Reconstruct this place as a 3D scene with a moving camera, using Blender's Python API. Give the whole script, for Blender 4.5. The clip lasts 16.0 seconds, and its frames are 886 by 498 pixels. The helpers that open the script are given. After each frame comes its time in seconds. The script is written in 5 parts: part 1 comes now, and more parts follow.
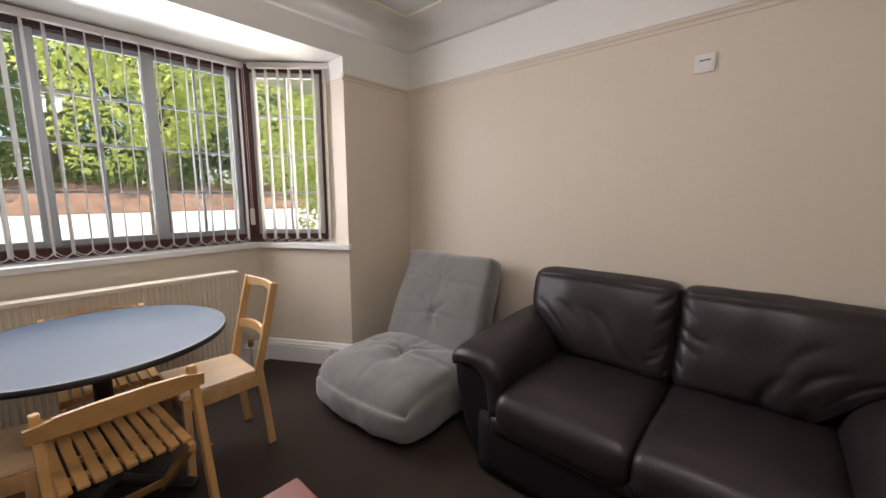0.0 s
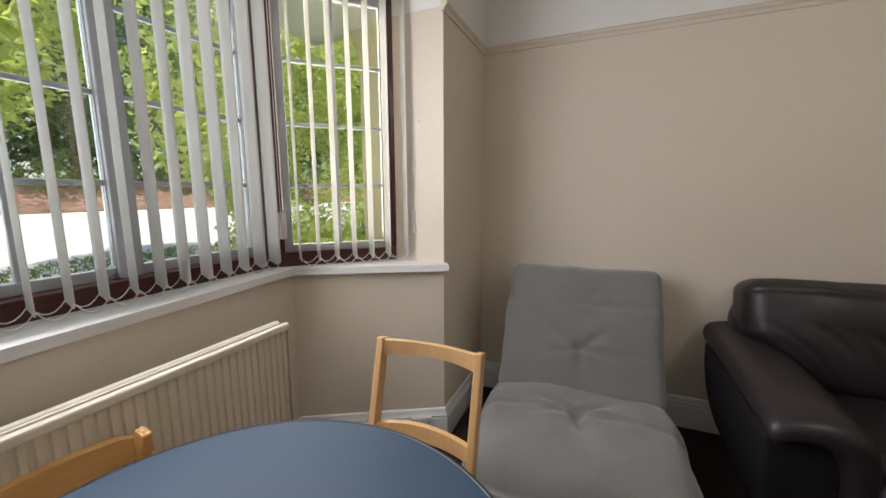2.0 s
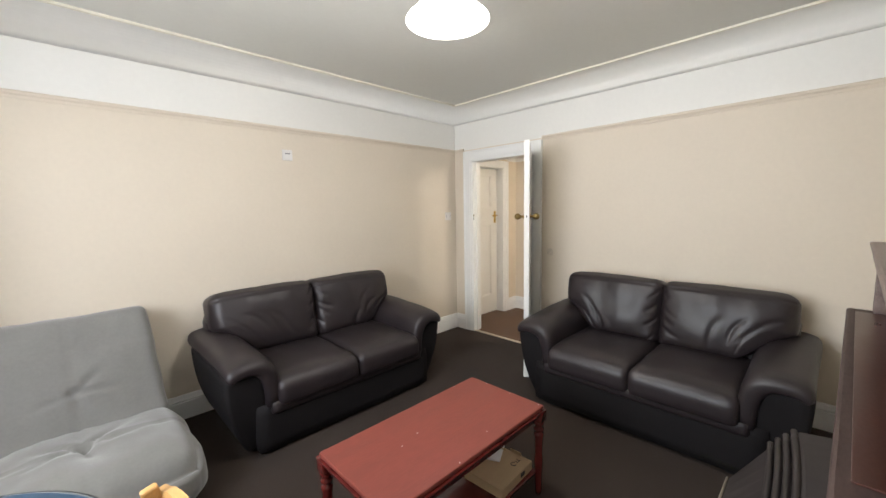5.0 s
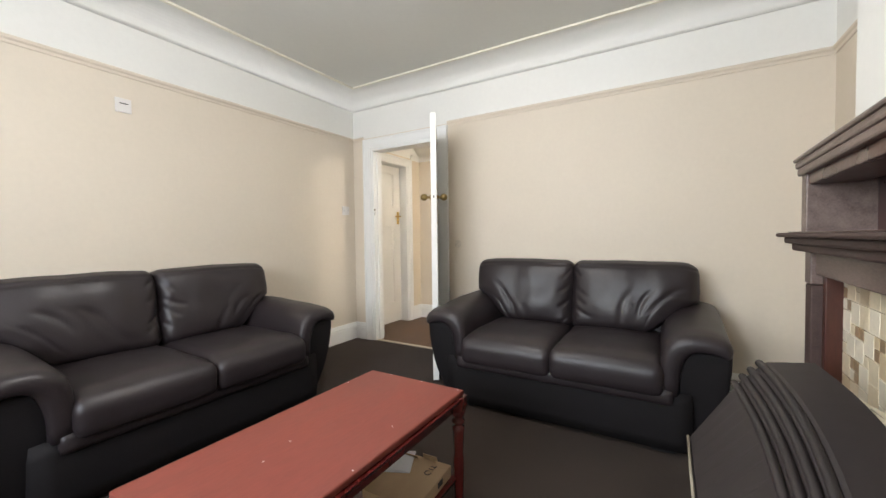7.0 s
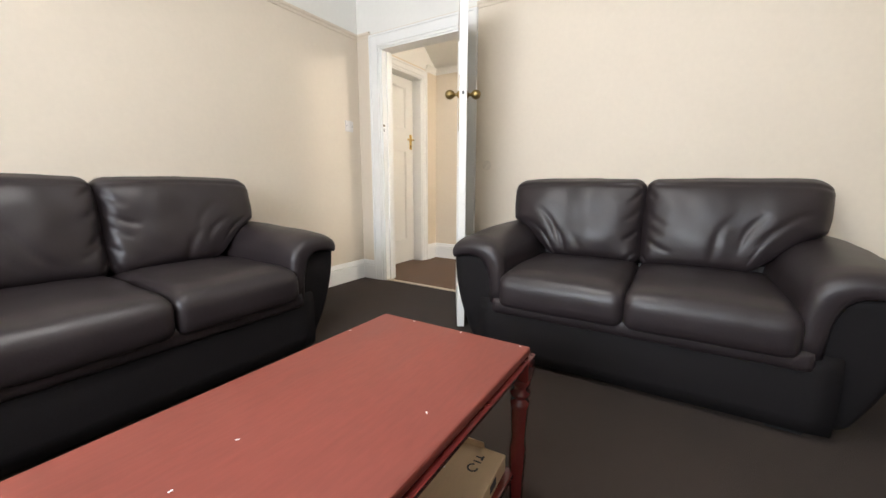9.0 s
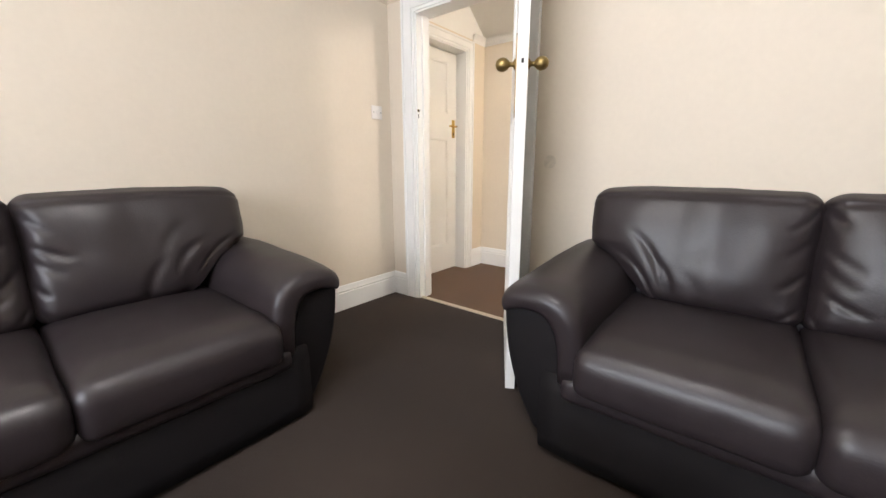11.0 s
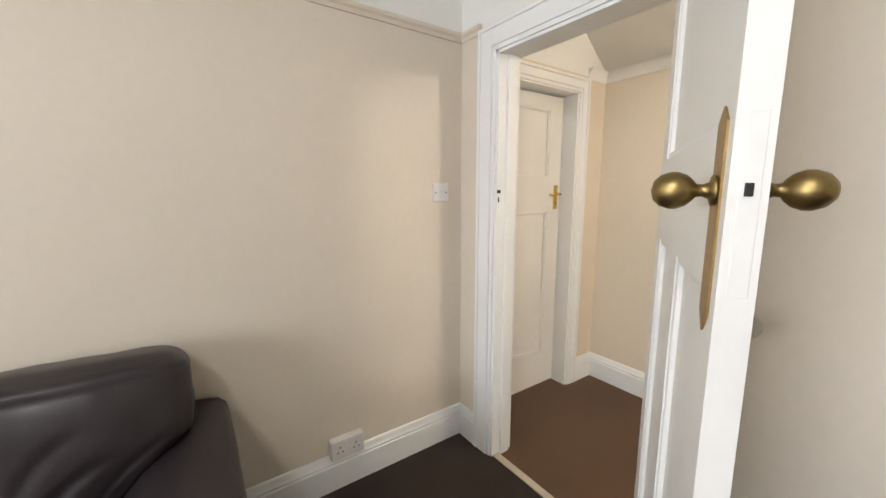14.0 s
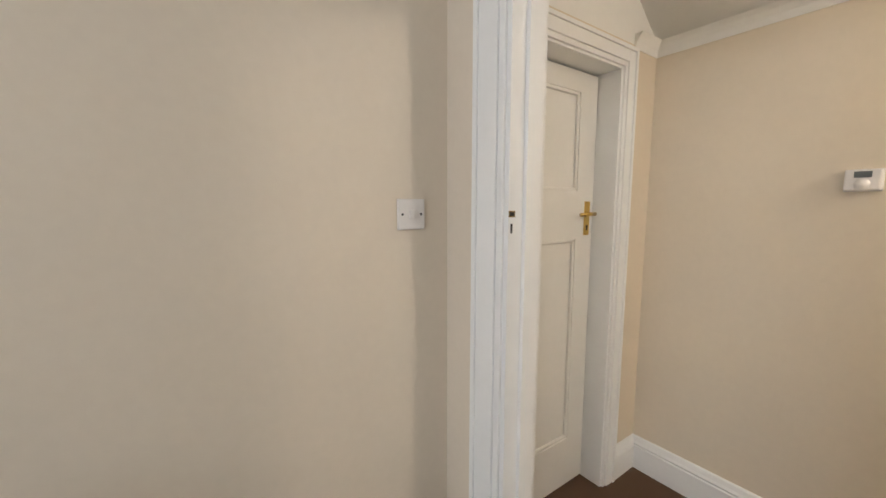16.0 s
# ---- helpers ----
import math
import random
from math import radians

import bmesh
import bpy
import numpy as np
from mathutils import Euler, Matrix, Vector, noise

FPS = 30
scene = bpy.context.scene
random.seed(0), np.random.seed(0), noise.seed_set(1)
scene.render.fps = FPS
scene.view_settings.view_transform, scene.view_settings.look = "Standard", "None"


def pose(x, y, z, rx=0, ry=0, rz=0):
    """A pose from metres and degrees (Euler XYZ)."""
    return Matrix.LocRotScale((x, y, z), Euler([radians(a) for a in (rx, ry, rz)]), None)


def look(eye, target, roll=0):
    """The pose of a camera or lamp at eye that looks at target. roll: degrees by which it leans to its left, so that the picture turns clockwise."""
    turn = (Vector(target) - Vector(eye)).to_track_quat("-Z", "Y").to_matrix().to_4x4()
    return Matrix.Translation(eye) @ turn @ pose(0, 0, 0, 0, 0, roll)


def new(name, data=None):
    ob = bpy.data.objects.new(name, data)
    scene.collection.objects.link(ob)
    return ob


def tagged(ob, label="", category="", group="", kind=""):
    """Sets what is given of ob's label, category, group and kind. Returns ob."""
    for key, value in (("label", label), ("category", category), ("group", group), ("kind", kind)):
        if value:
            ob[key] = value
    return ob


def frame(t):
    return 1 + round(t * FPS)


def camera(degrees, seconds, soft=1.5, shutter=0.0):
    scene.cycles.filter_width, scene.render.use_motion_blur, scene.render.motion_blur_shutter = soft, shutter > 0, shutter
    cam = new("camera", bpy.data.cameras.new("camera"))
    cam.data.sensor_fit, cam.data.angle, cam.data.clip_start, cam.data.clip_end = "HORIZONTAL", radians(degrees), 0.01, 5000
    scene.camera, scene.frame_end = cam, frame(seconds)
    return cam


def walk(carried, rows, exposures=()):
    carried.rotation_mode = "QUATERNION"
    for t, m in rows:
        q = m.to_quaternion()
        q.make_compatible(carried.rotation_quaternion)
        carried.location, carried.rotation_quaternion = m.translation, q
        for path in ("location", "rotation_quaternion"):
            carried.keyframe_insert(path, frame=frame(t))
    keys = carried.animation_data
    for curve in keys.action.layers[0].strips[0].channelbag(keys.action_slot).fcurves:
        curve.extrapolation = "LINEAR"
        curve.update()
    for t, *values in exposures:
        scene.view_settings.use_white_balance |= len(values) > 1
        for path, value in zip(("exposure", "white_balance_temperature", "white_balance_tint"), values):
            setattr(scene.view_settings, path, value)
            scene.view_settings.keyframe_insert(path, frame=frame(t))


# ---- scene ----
cam = camera(99.1, 16.0)
PATH = [
    (0, (0.335, 0.363, 1.243), (-0.981, 1.843, 0.958), -0.0),
    (0.5, (0.137, 0.538, 1.228), (-0.841, 2.259, 0.943), -0.2),
    (1, (-0.373, 0.566, 1.228), (-1.186, 2.371, 0.937), -0.2),
    (1.5, (-0.797, 0.533, 1.224), (-1.594, 2.345, 0.937), -0.2),
    (2, (-1.207, 0.277, 1.226), (-1.994, 2.091, 0.929), -0.2),
    (2.5, (-1.48, 0.063, 1.251), (-2.24, 1.888, 0.951), -0.2),
    (3, (-1.527, -0.234, 1.271), (-2.07, 1.668, 0.978), -0.5),
    (3.5, (-1.434, -0.363, 1.299), (-1.675, 1.598, 0.99), -0.5),
    (4, (-1.364, -0.389, 1.328), (-1.146, 1.575, 1.017), -0.7),
    (4.5, (-1.267, -0.474, 1.372), (-0.386, 1.294, 1.061), -1.3),
    (5, (-1.237, -0.52, 1.382), (0.16, 0.896, 1.171), -1.1),
    (5.2, (-1.236, -0.518, 1.378), (0.301, 0.749, 1.207), -0.9),
    (7.3, (-0.913, -0.24, 0.965), (0.813, 0.769, 0.895), -0.7),
    (7.5, (-0.887, -0.209, 0.934), (0.842, 0.793, 0.844), -0.5),
    (8, (-0.795, -0.122, 0.847), (0.926, 0.883, 0.688), -0.6),
    (8.2, (-0.756, -0.078, 0.823), (0.959, 0.93, 0.621), -0.5),
    (10.3, (-0.185, 0.317, 0.869), (1.422, 1.423, 0.428), -0.2),
    (10.5, (-0.143, 0.342, 0.879), (1.446, 1.477, 0.449), -0.3),
    (11, (-0.012, 0.421, 0.94), (1.506, 1.652, 0.515), -0.1),
    (11.5, (0.128, 0.502, 1.019), (1.559, 1.831, 0.589), -0.3),
    (12, (0.267, 0.553, 1.102), (1.621, 1.953, 0.646), -0.4),
    (12.5, (0.436, 0.598, 1.169), (1.749, 2.036, 0.712), -0.6),
    (13, (0.579, 0.656, 1.236), (1.814, 2.167, 0.798), -0.4),
    (13.5, (0.662, 0.777, 1.274), (1.829, 2.357, 0.898), -0.3),
    (14, (0.752, 0.96, 1.311), (1.892, 2.575, 1.003), -0.1),
    (14.5, (0.867, 1.124, 1.311), (2.008, 2.743, 1.03), -0.2),
    (15, (1.011, 1.265, 1.311), (2.149, 2.887, 1.043), -0.0),
    (15.5, (1.128, 1.395, 1.323), (2.273, 3.015, 1.068), -0.2),
    (16, (1.253, 1.539, 1.329), (2.403, 3.158, 1.092), -0.0),
]
EXPOSURES = [(0.0, 0.55, 6750, 21), (0.5, 0.66, 6750, 19), (1.0, 0.74, 6650, 14), (1.5, 0.5, 6550, 12), (2.0, 0.2, 6650, 17), (2.5, -0.15, 6850, 19), (3.0, -0.05, 7000, 18), (3.5, 0.22, 7250, 19), (4.0, 0.55, 7350, 20), (4.5, 1.2, 6800, 14), (5.0, 1.38, 6350, 12), (8.0, 1.62, 6250, 11), (10.5, 1.84, 6250, 15), (12.0, 1.74, 6350, 14), (14.0, 1.48, 6300, 13), (14.5, 1.40, 6300, 13), (15.0, 1.38, 6300, 13), (16.0, 1.10, 6350, 13)]
walk(cam, [(t, look(eye, target, roll)) for t, eye, target, roll in PATH], exposures=EXPOSURES)

# ---- world, light and exposure ----
SUN_AZ, SUN_EL = radians(150), radians(54)


def build_world():
    world = bpy.data.worlds.new("world")
    scene.world = world
    world.use_nodes = True
    nt = world.node_tree
    nt.nodes.clear()
    sky = nt.nodes.new("ShaderNodeTexSky")
    sky.sky_type, sky.sun_disc = "NISHITA", False
    sky.sun_elevation, sky.sun_rotation = SUN_EL, SUN_AZ
    back = nt.nodes.new("ShaderNodeBackground")
    back.inputs["Strength"].default_value = 0.15
    out = nt.nodes.new("ShaderNodeOutputWorld")
    nt.links.new(sky.outputs[0], back.inputs[0])
    nt.links.new(back.outputs[0], out.inputs[0])
    sun = new("sun", bpy.data.lights.new("sun", "SUN"))
    sun.data.energy, sun.data.angle, sun.data.color = 5.0, radians(0.5), (1, 0.95, 0.86)
    towards = Vector((math.sin(SUN_AZ) * math.cos(SUN_EL), math.cos(SUN_AZ) * math.cos(SUN_EL), math.sin(SUN_EL)))
    sun.rotation_euler = towards.to_track_quat("Z", "Y").to_euler()


def area(name, m, w, h, power, colour):
    lamp = new(name, bpy.data.lights.new(name, "AREA"))
    lamp.data.shape, lamp.data.size, lamp.data.size_y, lamp.data.energy, lamp.data.color = "RECTANGLE", w, h, power, colour
    lamp.matrix_world = m
    return lamp


def bulb(name, place, power, colour, radius):
    lamp = new(name, bpy.data.lights.new(name, "POINT"))
    lamp.data.energy, lamp.data.color, lamp.data.shadow_soft_size = power, colour, radius
    lamp.location = place
    return lamp


build_world()
area("bay_daylight", look((-2.36, 0.76, 1.50), (0, 0.72, 1.2)), 1.45, 0.95, 22, (0.90, 0.945, 1.0))
area("bay_skylight", look((-2.74, 0.76, 1.60), (0, 0.72, 1.0)), 1.5, 1.1, 15, (0.90, 0.95, 1.0))
area("side_daylight", look((-2.47, 1.82, 1.55), (-1.4, 0.6, 1.2)), 0.45, 1.1, 8, (1.0, 0.98, 0.84))
bulb("lamp_bulb", (0.022, 0.700, 2.15), 12, (1, 0.95, 0.885), 0.09)
bulb("hall_bulb", (2.78, 0.35, 2.05), 16, (1, 0.90, 0.76), 0.1)


# ---- materials ----
def mat(name, colour, rough=0.6, metal=0.0, vary=0.12, scale=6.0, fine=60.0, bump=0.1, bump_scale=None, depth=0.002, coat=0.0, stretch=(1, 1, 1), tint=None, world_space=False, spread=0.0, sheen=0.0, spec=0.5):
    """A surface with broad and fine variation in colour, gloss and relief."""
    m = bpy.data.materials.new(name)
    m.use_nodes = True
    nt = m.node_tree
    n, l = nt.nodes, nt.links
    b = n["Principled BSDF"]
    if world_space:
        co = n.new("ShaderNodeNewGeometry").outputs["Position"]
    else:
        co = n.new("ShaderNodeTexCoord").outputs["Object"]
    mp = n.new("ShaderNodeMapping")
    mp.inputs["Scale"].default_value = stretch
    l.new(co, mp.inputs[0])
    big = n.new("ShaderNodeTexNoise")
    big.inputs["Scale"].default_value, big.inputs["Detail"].default_value = scale, 4
    small = n.new("ShaderNodeTexNoise")
    small.inputs["Scale"].default_value, small.inputs["Detail"].default_value = fine, 3
    l.new(mp.outputs[0], big.inputs[0])
    l.new(mp.outputs[0], small.inputs[0])
    mixed = n.new("ShaderNodeMath")
    mixed.operation = "ADD"
    half = n.new("ShaderNodeMath")
    half.operation, half.inputs[1].default_value = "MULTIPLY", 0.6
    l.new(small.outputs[0], half.inputs[0])
    l.new(big.outputs[0], mixed.inputs[0])
    l.new(half.outputs[0], mixed.inputs[1])
    ramp = n.new("ShaderNodeMapRange")
    ramp.inputs["From Min"].default_value, ramp.inputs["From Max"].default_value = 0.45, 1.15
    l.new(mixed.outputs[0], ramp.inputs[0])
    mix = n.new("ShaderNodeMix")
    mix.data_type = "RGBA"
    c = colour
    other = tint or tuple(v * (1 + vary) for v in c)
    mix.inputs[6].default_value = (*[v * (1 - vary) for v in c], 1)
    mix.inputs[7].default_value = (*[min(1, v) for v in other], 1)
    l.new(ramp.outputs[0], mix.inputs[0])
    last = mix.outputs[2]
    if spread:
        info = n.new("ShaderNodeObjectInfo")
        hsv = n.new("ShaderNodeHueSaturation")
        mr = n.new("ShaderNodeMapRange")
        mr.inputs["To Min"].default_value, mr.inputs["To Max"].default_value = 1 - spread, 1 + spread
        l.new(info.outputs["Random"], mr.inputs[0])
        l.new(mr.outputs[0], hsv.inputs["Value"])
        l.new(last, hsv.inputs["Color"])
        last = hsv.outputs[0]
    l.new(last, b.inputs["Base Color"])
    rr = n.new("ShaderNodeMapRange")
    rr.inputs["To Min"].default_value, rr.inputs["To Max"].default_value = max(0.03, rough - 0.08), min(1, rough + 0.08)
    l.new(big.outputs[0], rr.inputs[0])
    l.new(rr.outputs[0], b.inputs["Roughness"])
    b.inputs["Metallic"].default_value = metal
    b.inputs["Coat Weight"].default_value = coat
    b.inputs["Sheen Weight"].default_value = sheen
    b.inputs["Specular IOR Level"].default_value = spec
    if bump:
        rel = n.new("ShaderNodeTexNoise")
        rel.inputs["Scale"].default_value, rel.inputs["Detail"].default_value = bump_scale or fine, 3
        l.new(mp.outputs[0], rel.inputs[0])
        bp = n.new("ShaderNodeBump")
        bp.inputs["Strength"].default_value, bp.inputs["Distance"].default_value = bump, depth
        l.new(rel.outputs[0], bp.inputs["Height"])
        l.new(bp.outputs[0], b.inputs["Normal"])
    return m


def glow(name, colour, strength):
    m = mat(name, colour, 0.4, bump=0)
    b = m.node_tree.nodes["Principled BSDF"]
    b.inputs["Emission Color"].default_value = (*colour, 1)
    b.inputs["Emission Strength"].default_value = strength
    return m


def glass_mat(name):
    m = bpy.data.materials.new(name)
    m.use_nodes = True
    nt = m.node_tree
    nt.nodes.clear()
    out = nt.nodes.new("ShaderNodeOutputMaterial")
    tr = nt.nodes.new("ShaderNodeBsdfTransparent")
    gl = nt.nodes.new("ShaderNodeBsdfGlossy")
    gl.inputs["Roughness"].default_value = 0.02
    fr = nt.nodes.new("ShaderNodeFresnel")
    fr.inputs["IOR"].default_value = 1.45
    mx = nt.nodes.new("ShaderNodeMixShader")
    tr.inputs[0].default_value = (0.94, 0.97, 0.95, 1)
    nt.links.new(fr.outputs[0], mx.inputs[0])
    nt.links.new(tr.outputs[0], mx.inputs[1])
    nt.links.new(gl.outputs[0], mx.inputs[2])
    nt.links.new(mx.outputs[0], out.inputs[0])
    return m


def leafy(name, colour, vary=0.4, through_light=0.5):
    m = mat(name, colour, 0.55, vary=vary, scale=1.2, fine=9, bump=0, world_space=True)
    nt = m.node_tree
    b = nt.nodes["Principled BSDF"]
    tl = nt.nodes.new("ShaderNodeBsdfTranslucent")
    tl.inputs[0].default_value = (colour[0] * 3.2, colour[1] * 3.0, colour[2] * 1.6, 1)
    mx = nt.nodes.new("ShaderNodeMixShader")
    mx.inputs[0].default_value = through_light
    out = nt.nodes["Material Output"]
    nt.links.new(b.outputs[0], mx.inputs[1])
    nt.links.new(tl.outputs[0], mx.inputs[2])
    nt.links.new(mx.outputs[0], out.inputs[0])
    return m


def translucent_cloth(name, colour, share):
    m = mat(name, colour, 0.8, vary=0.04, fine=300, bump=0.15, depth=0.0005)
    nt = m.node_tree
    b = nt.nodes["Principled BSDF"]
    tl = nt.nodes.new("ShaderNodeBsdfTranslucent")
    tl.inputs[0].default_value = (*colour, 1)
    mx = nt.nodes.new("ShaderNodeMixShader")
    mx.inputs[0].default_value = share
    nt.links.new(b.outputs[0], mx.inputs[1])
    nt.links.new(tl.outputs[0], mx.inputs[2])
    nt.links.new(mx.outputs[0], nt.nodes["Material Output"].inputs[0])
    return m


CREAM = mat("cream wall paint", (0.70, 0.62, 0.51), 0.62, vary=0.035, scale=1.3, fine=40, bump=0.25, bump_scale=90, depth=0.0012, world_space=True, spec=0.35)
HALLCREAM = mat("hall wall paint", (0.70, 0.61, 0.48), 0.62, vary=0.035, scale=1.5, fine=40, bump=0.25, bump_scale=90, depth=0.0012, world_space=True, spec=0.35)
WHITEWALL = mat("white wall paint", (0.80, 0.79, 0.75), 0.6, vary=0.03, scale=1.2, fine=30, bump=0.2, bump_scale=60, depth=0.001, world_space=True, spec=0.35)
CEIL = mat("ceiling paint", (0.66, 0.655, 0.61), 0.8, vary=0.03, scale=1.0, fine=30, bump=0.15, bump_scale=50, depth=0.001, world_space=True, spec=0.2)
GLOSS = mat("white gloss paint", (0.82, 0.82, 0.80), 0.40, vary=0.02, scale=5, fine=60, bump=0.03, bump_scale=60, depth=0.0005, world_space=True, spec=0.35)
DOORPAINT = mat("white door paint", (0.80, 0.79, 0.75), 0.38, vary=0.03, scale=3, fine=40, bump=0.06, bump_scale=50, depth=0.0006)
CARPET = mat("dark brown carpet", (0.040, 0.0285, 0.0225), 0.95, vary=0.22, scale=2.5, fine=260, bump=0.9, bump_scale=420, depth=0.004, world_space=True, sheen=0.05, spec=0.1)
# the same brown carpet, its colour lighter and more orange for the warm hall light
WARMLITCARPET = mat("brown carpet tinted by warm hall light", (0.105, 0.053, 0.023), 0.95, vary=0.2, scale=3, fine=260, bump=0.9, bump_scale=420, depth=0.004, world_space=True, sheen=0.15, spec=0.1)
MAHOG = mat("dark red window wood", (0.075, 0.018, 0.014), 0.35, vary=0.25, scale=8, fine=60, bump=0.2, stretch=(1, 1, 0.15), world_space=True)
METALWHITE = mat("grey white casement paint", (0.44, 0.46, 0.48), 0.35, vary=0.06, scale=8, fine=90, bump=0.1, world_space=True)
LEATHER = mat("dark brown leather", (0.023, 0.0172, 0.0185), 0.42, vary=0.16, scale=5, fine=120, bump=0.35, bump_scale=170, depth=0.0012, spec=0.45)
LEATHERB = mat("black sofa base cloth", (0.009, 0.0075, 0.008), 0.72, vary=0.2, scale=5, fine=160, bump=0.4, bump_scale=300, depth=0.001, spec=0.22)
BLACK = mat("black plastic", (0.012, 0.012, 0.012), 0.45, vary=0.1, bump=0.05)
SUEDE = mat("grey suede cloth", (0.195, 0.190, 0.178), 0.92, vary=0.10, scale=4, fine=70, bump=0.35, bump_scale=240, depth=0.001, sheen=0.6, spec=0.15)
PINE = mat("lacquered pine", (0.60, 0.36, 0.16), 0.38, vary=0.16, scale=3, fine=28, bump=0.08, stretch=(6, 6, 0.8), spread=0.08, coat=0.2)
PINEPALE = mat("pale varnished pine", (0.66, 0.46, 0.27), 0.32, vary=0.14, scale=3, fine=28, bump=0.08, stretch=(6, 0.9, 6), spread=0.06, coat=0.3)
BEECH = mat("honey coloured folding chair wood", (0.58, 0.33, 0.12), 0.36, vary=0.16, scale=3, fine=30, bump=0.08, stretch=(1, 5, 5), spread=0.10, coat=0.25)
BLUETOP = mat("blue grey laminate", (0.026, 0.053, 0.088), 0.55, vary=0.05, scale=3, fine=400, bump=0.06, bump_scale=500, depth=0.0005, spec=0.26)
DARKEDGE = mat("dark rubber table edge", (0.015, 0.018, 0.022), 0.4, bump=0.05)
REDTOP = mat("worn red stained wood", (0.185, 0.042, 0.030), 0.44, vary=0.16, scale=2.5, fine=26, bump=0.1, stretch=(1, 5, 5), spec=0.35)
REDLEG = mat("glossy dark red wood", (0.10, 0.014, 0.012), 0.22, vary=0.2, scale=5, fine=30, bump=0.05, stretch=(4, 4, 1), coat=0.4)
CARD = mat("brown cardboard", (0.50, 0.36, 0.22), 0.85, vary=0.08, scale=6, fine=90, bump=0.15, depth=0.001, stretch=(1, 4, 1))
CREAMPAPER = mat("cream card", (0.62, 0.56, 0.42), 0.8, vary=0.12, scale=12, bump=0.2, depth=0.002)
PAPER = mat("white paper", (0.75, 0.76, 0.80), 0.8, vary=0.04, bump=0.05)
INK = mat("black printing ink", (0.03, 0.03, 0.03), 0.7, bump=0)
RADP = mat("cream radiator enamel", (0.72, 0.66, 0.55), 0.3, vary=0.03, scale=4, fine=50, bump=0.05)
BRASS = mat("aged brass", (0.30, 0.215, 0.085), 0.42, 1.0, vary=0.22, scale=14, fine=90, bump=0.06, depth=0.0006)
BRASSPLATE = mat("brushed brass plate", (0.36, 0.235, 0.095), 0.40, 0.85, vary=0.2, scale=10, fine=120, bump=0.08, stretch=(3, 3, 0.5))
BRIGHTBRASS = mat("bright brass", (0.75, 0.52, 0.16), 0.2, 1.0, vary=0.1, bump=0.02)
PLASTIC = mat("white socket plastic", (0.74, 0.71, 0.68), 0.35, vary=0.03, bump=0.03)
DARKHOLE = mat("dark recess", (0.02, 0.018, 0.016), 0.7, bump=0)
STONE = mat("grimy varnished mantel wood", (0.105, 0.066, 0.052), 0.42, vary=0.3, scale=7, fine=50, bump=0.3, stretch=(1, 4, 4), tint=(0.20, 0.145, 0.125))
DUSTYWOOD = mat("dusty dark mantel wood", (0.048, 0.026, 0.022), 0.58, vary=0.3, scale=7, fine=50, bump=0.3, stretch=(1, 4, 4), tint=(0.085, 0.054, 0.047), spec=0.3)
MAHOGPANEL = mat("dark mahogany", (0.060, 0.020, 0.014), 0.30, vary=0.3, scale=5, fine=40, bump=0.2, stretch=(1, 4, 1))
REDPANEL = mat("orange mahogany end panel", (0.22, 0.062, 0.03), 0.35, vary=0.3, scale=5, fine=40, bump=0.2, stretch=(4, 4, 0.6))
TILE = [mat("mosaic tile " + str(i), c, 0.3, vary=0.12, scale=20, fine=90, bump=0.1, spread=0.12) for i, c in enumerate([(0.62, 0.53, 0.38), (0.50, 0.40, 0.26), (0.27, 0.18, 0.10), (0.68, 0.62, 0.50)])]
GROUT = mat("tile grout", (0.50, 0.45, 0.36), 0.9, bump=0.2)
TVGREY = mat("dusty grey brown moulded plastic", (0.020, 0.0145, 0.014), 0.55, vary=0.22, scale=4, fine=180, bump=0.3, bump_scale=260, depth=0.0008)
TVSEAM = mat("pale moulded seam", (0.30, 0.26, 0.20), 0.5, vary=0.15, bump=0.1)
BLIND = translucent_cloth("off white blind fabric", (0.86, 0.85, 0.83), 0.55)
CHAIN = mat("white bead chain", (0.75, 0.74, 0.72), 0.4, bump=0)
LAMPSHADE = glow("lit glass shade", (1.0, 0.97, 0.90), 2.2)
DIFFUSER = glow("lit lamp opening", (1.0, 0.98, 0.94), 6.0)
GLASS = glass_mat("window glass")
GRASS = mat("lawn", (0.10, 0.14, 0.035), 0.95, vary=0.35, scale=2.0, fine=30, bump=0.8, bump_scale=60, depth=0.03, world_space=True, spec=0.1)
DRIVE = mat("pale concrete drive", (0.72, 0.70, 0.67), 0.9, vary=0.1, scale=0.8, fine=14, bump=0.3, bump_scale=40, depth=0.004, world_space=True)
SOIL = mat("red brown soil bank", (0.30, 0.18, 0.125), 0.95, vary=0.4, scale=1.2, fine=8, bump=0.8, bump_scale=12, depth=0.05, world_space=True)
LEAF = leafy("mid green leaves", (0.115, 0.165, 0.065))
LEAFDARK = leafy("dark green leaves", (0.085, 0.135, 0.055), through_light=0.45)
LEAFLIGHT = leafy("yellow green leaves", (0.29, 0.34, 0.155))
BARK = mat("bark", (0.10, 0.075, 0.05), 0.9, vary=0.3, scale=6, fine=30, bump=0.8, depth=0.01, stretch=(1, 1, 0.3))
RENDERWALL = mat("exterior cream render", (0.66, 0.58, 0.38), 0.9, vary=0.08, scale=3, fine=50, bump=0.5, depth=0.003, world_space=True)


# ---- mesh helpers ----
def link(name, me, parent=None, label=""):
    ob = new(name, me)
    if parent:
        ob.parent = parent
    if label:
        tagged(ob, label)
    return ob


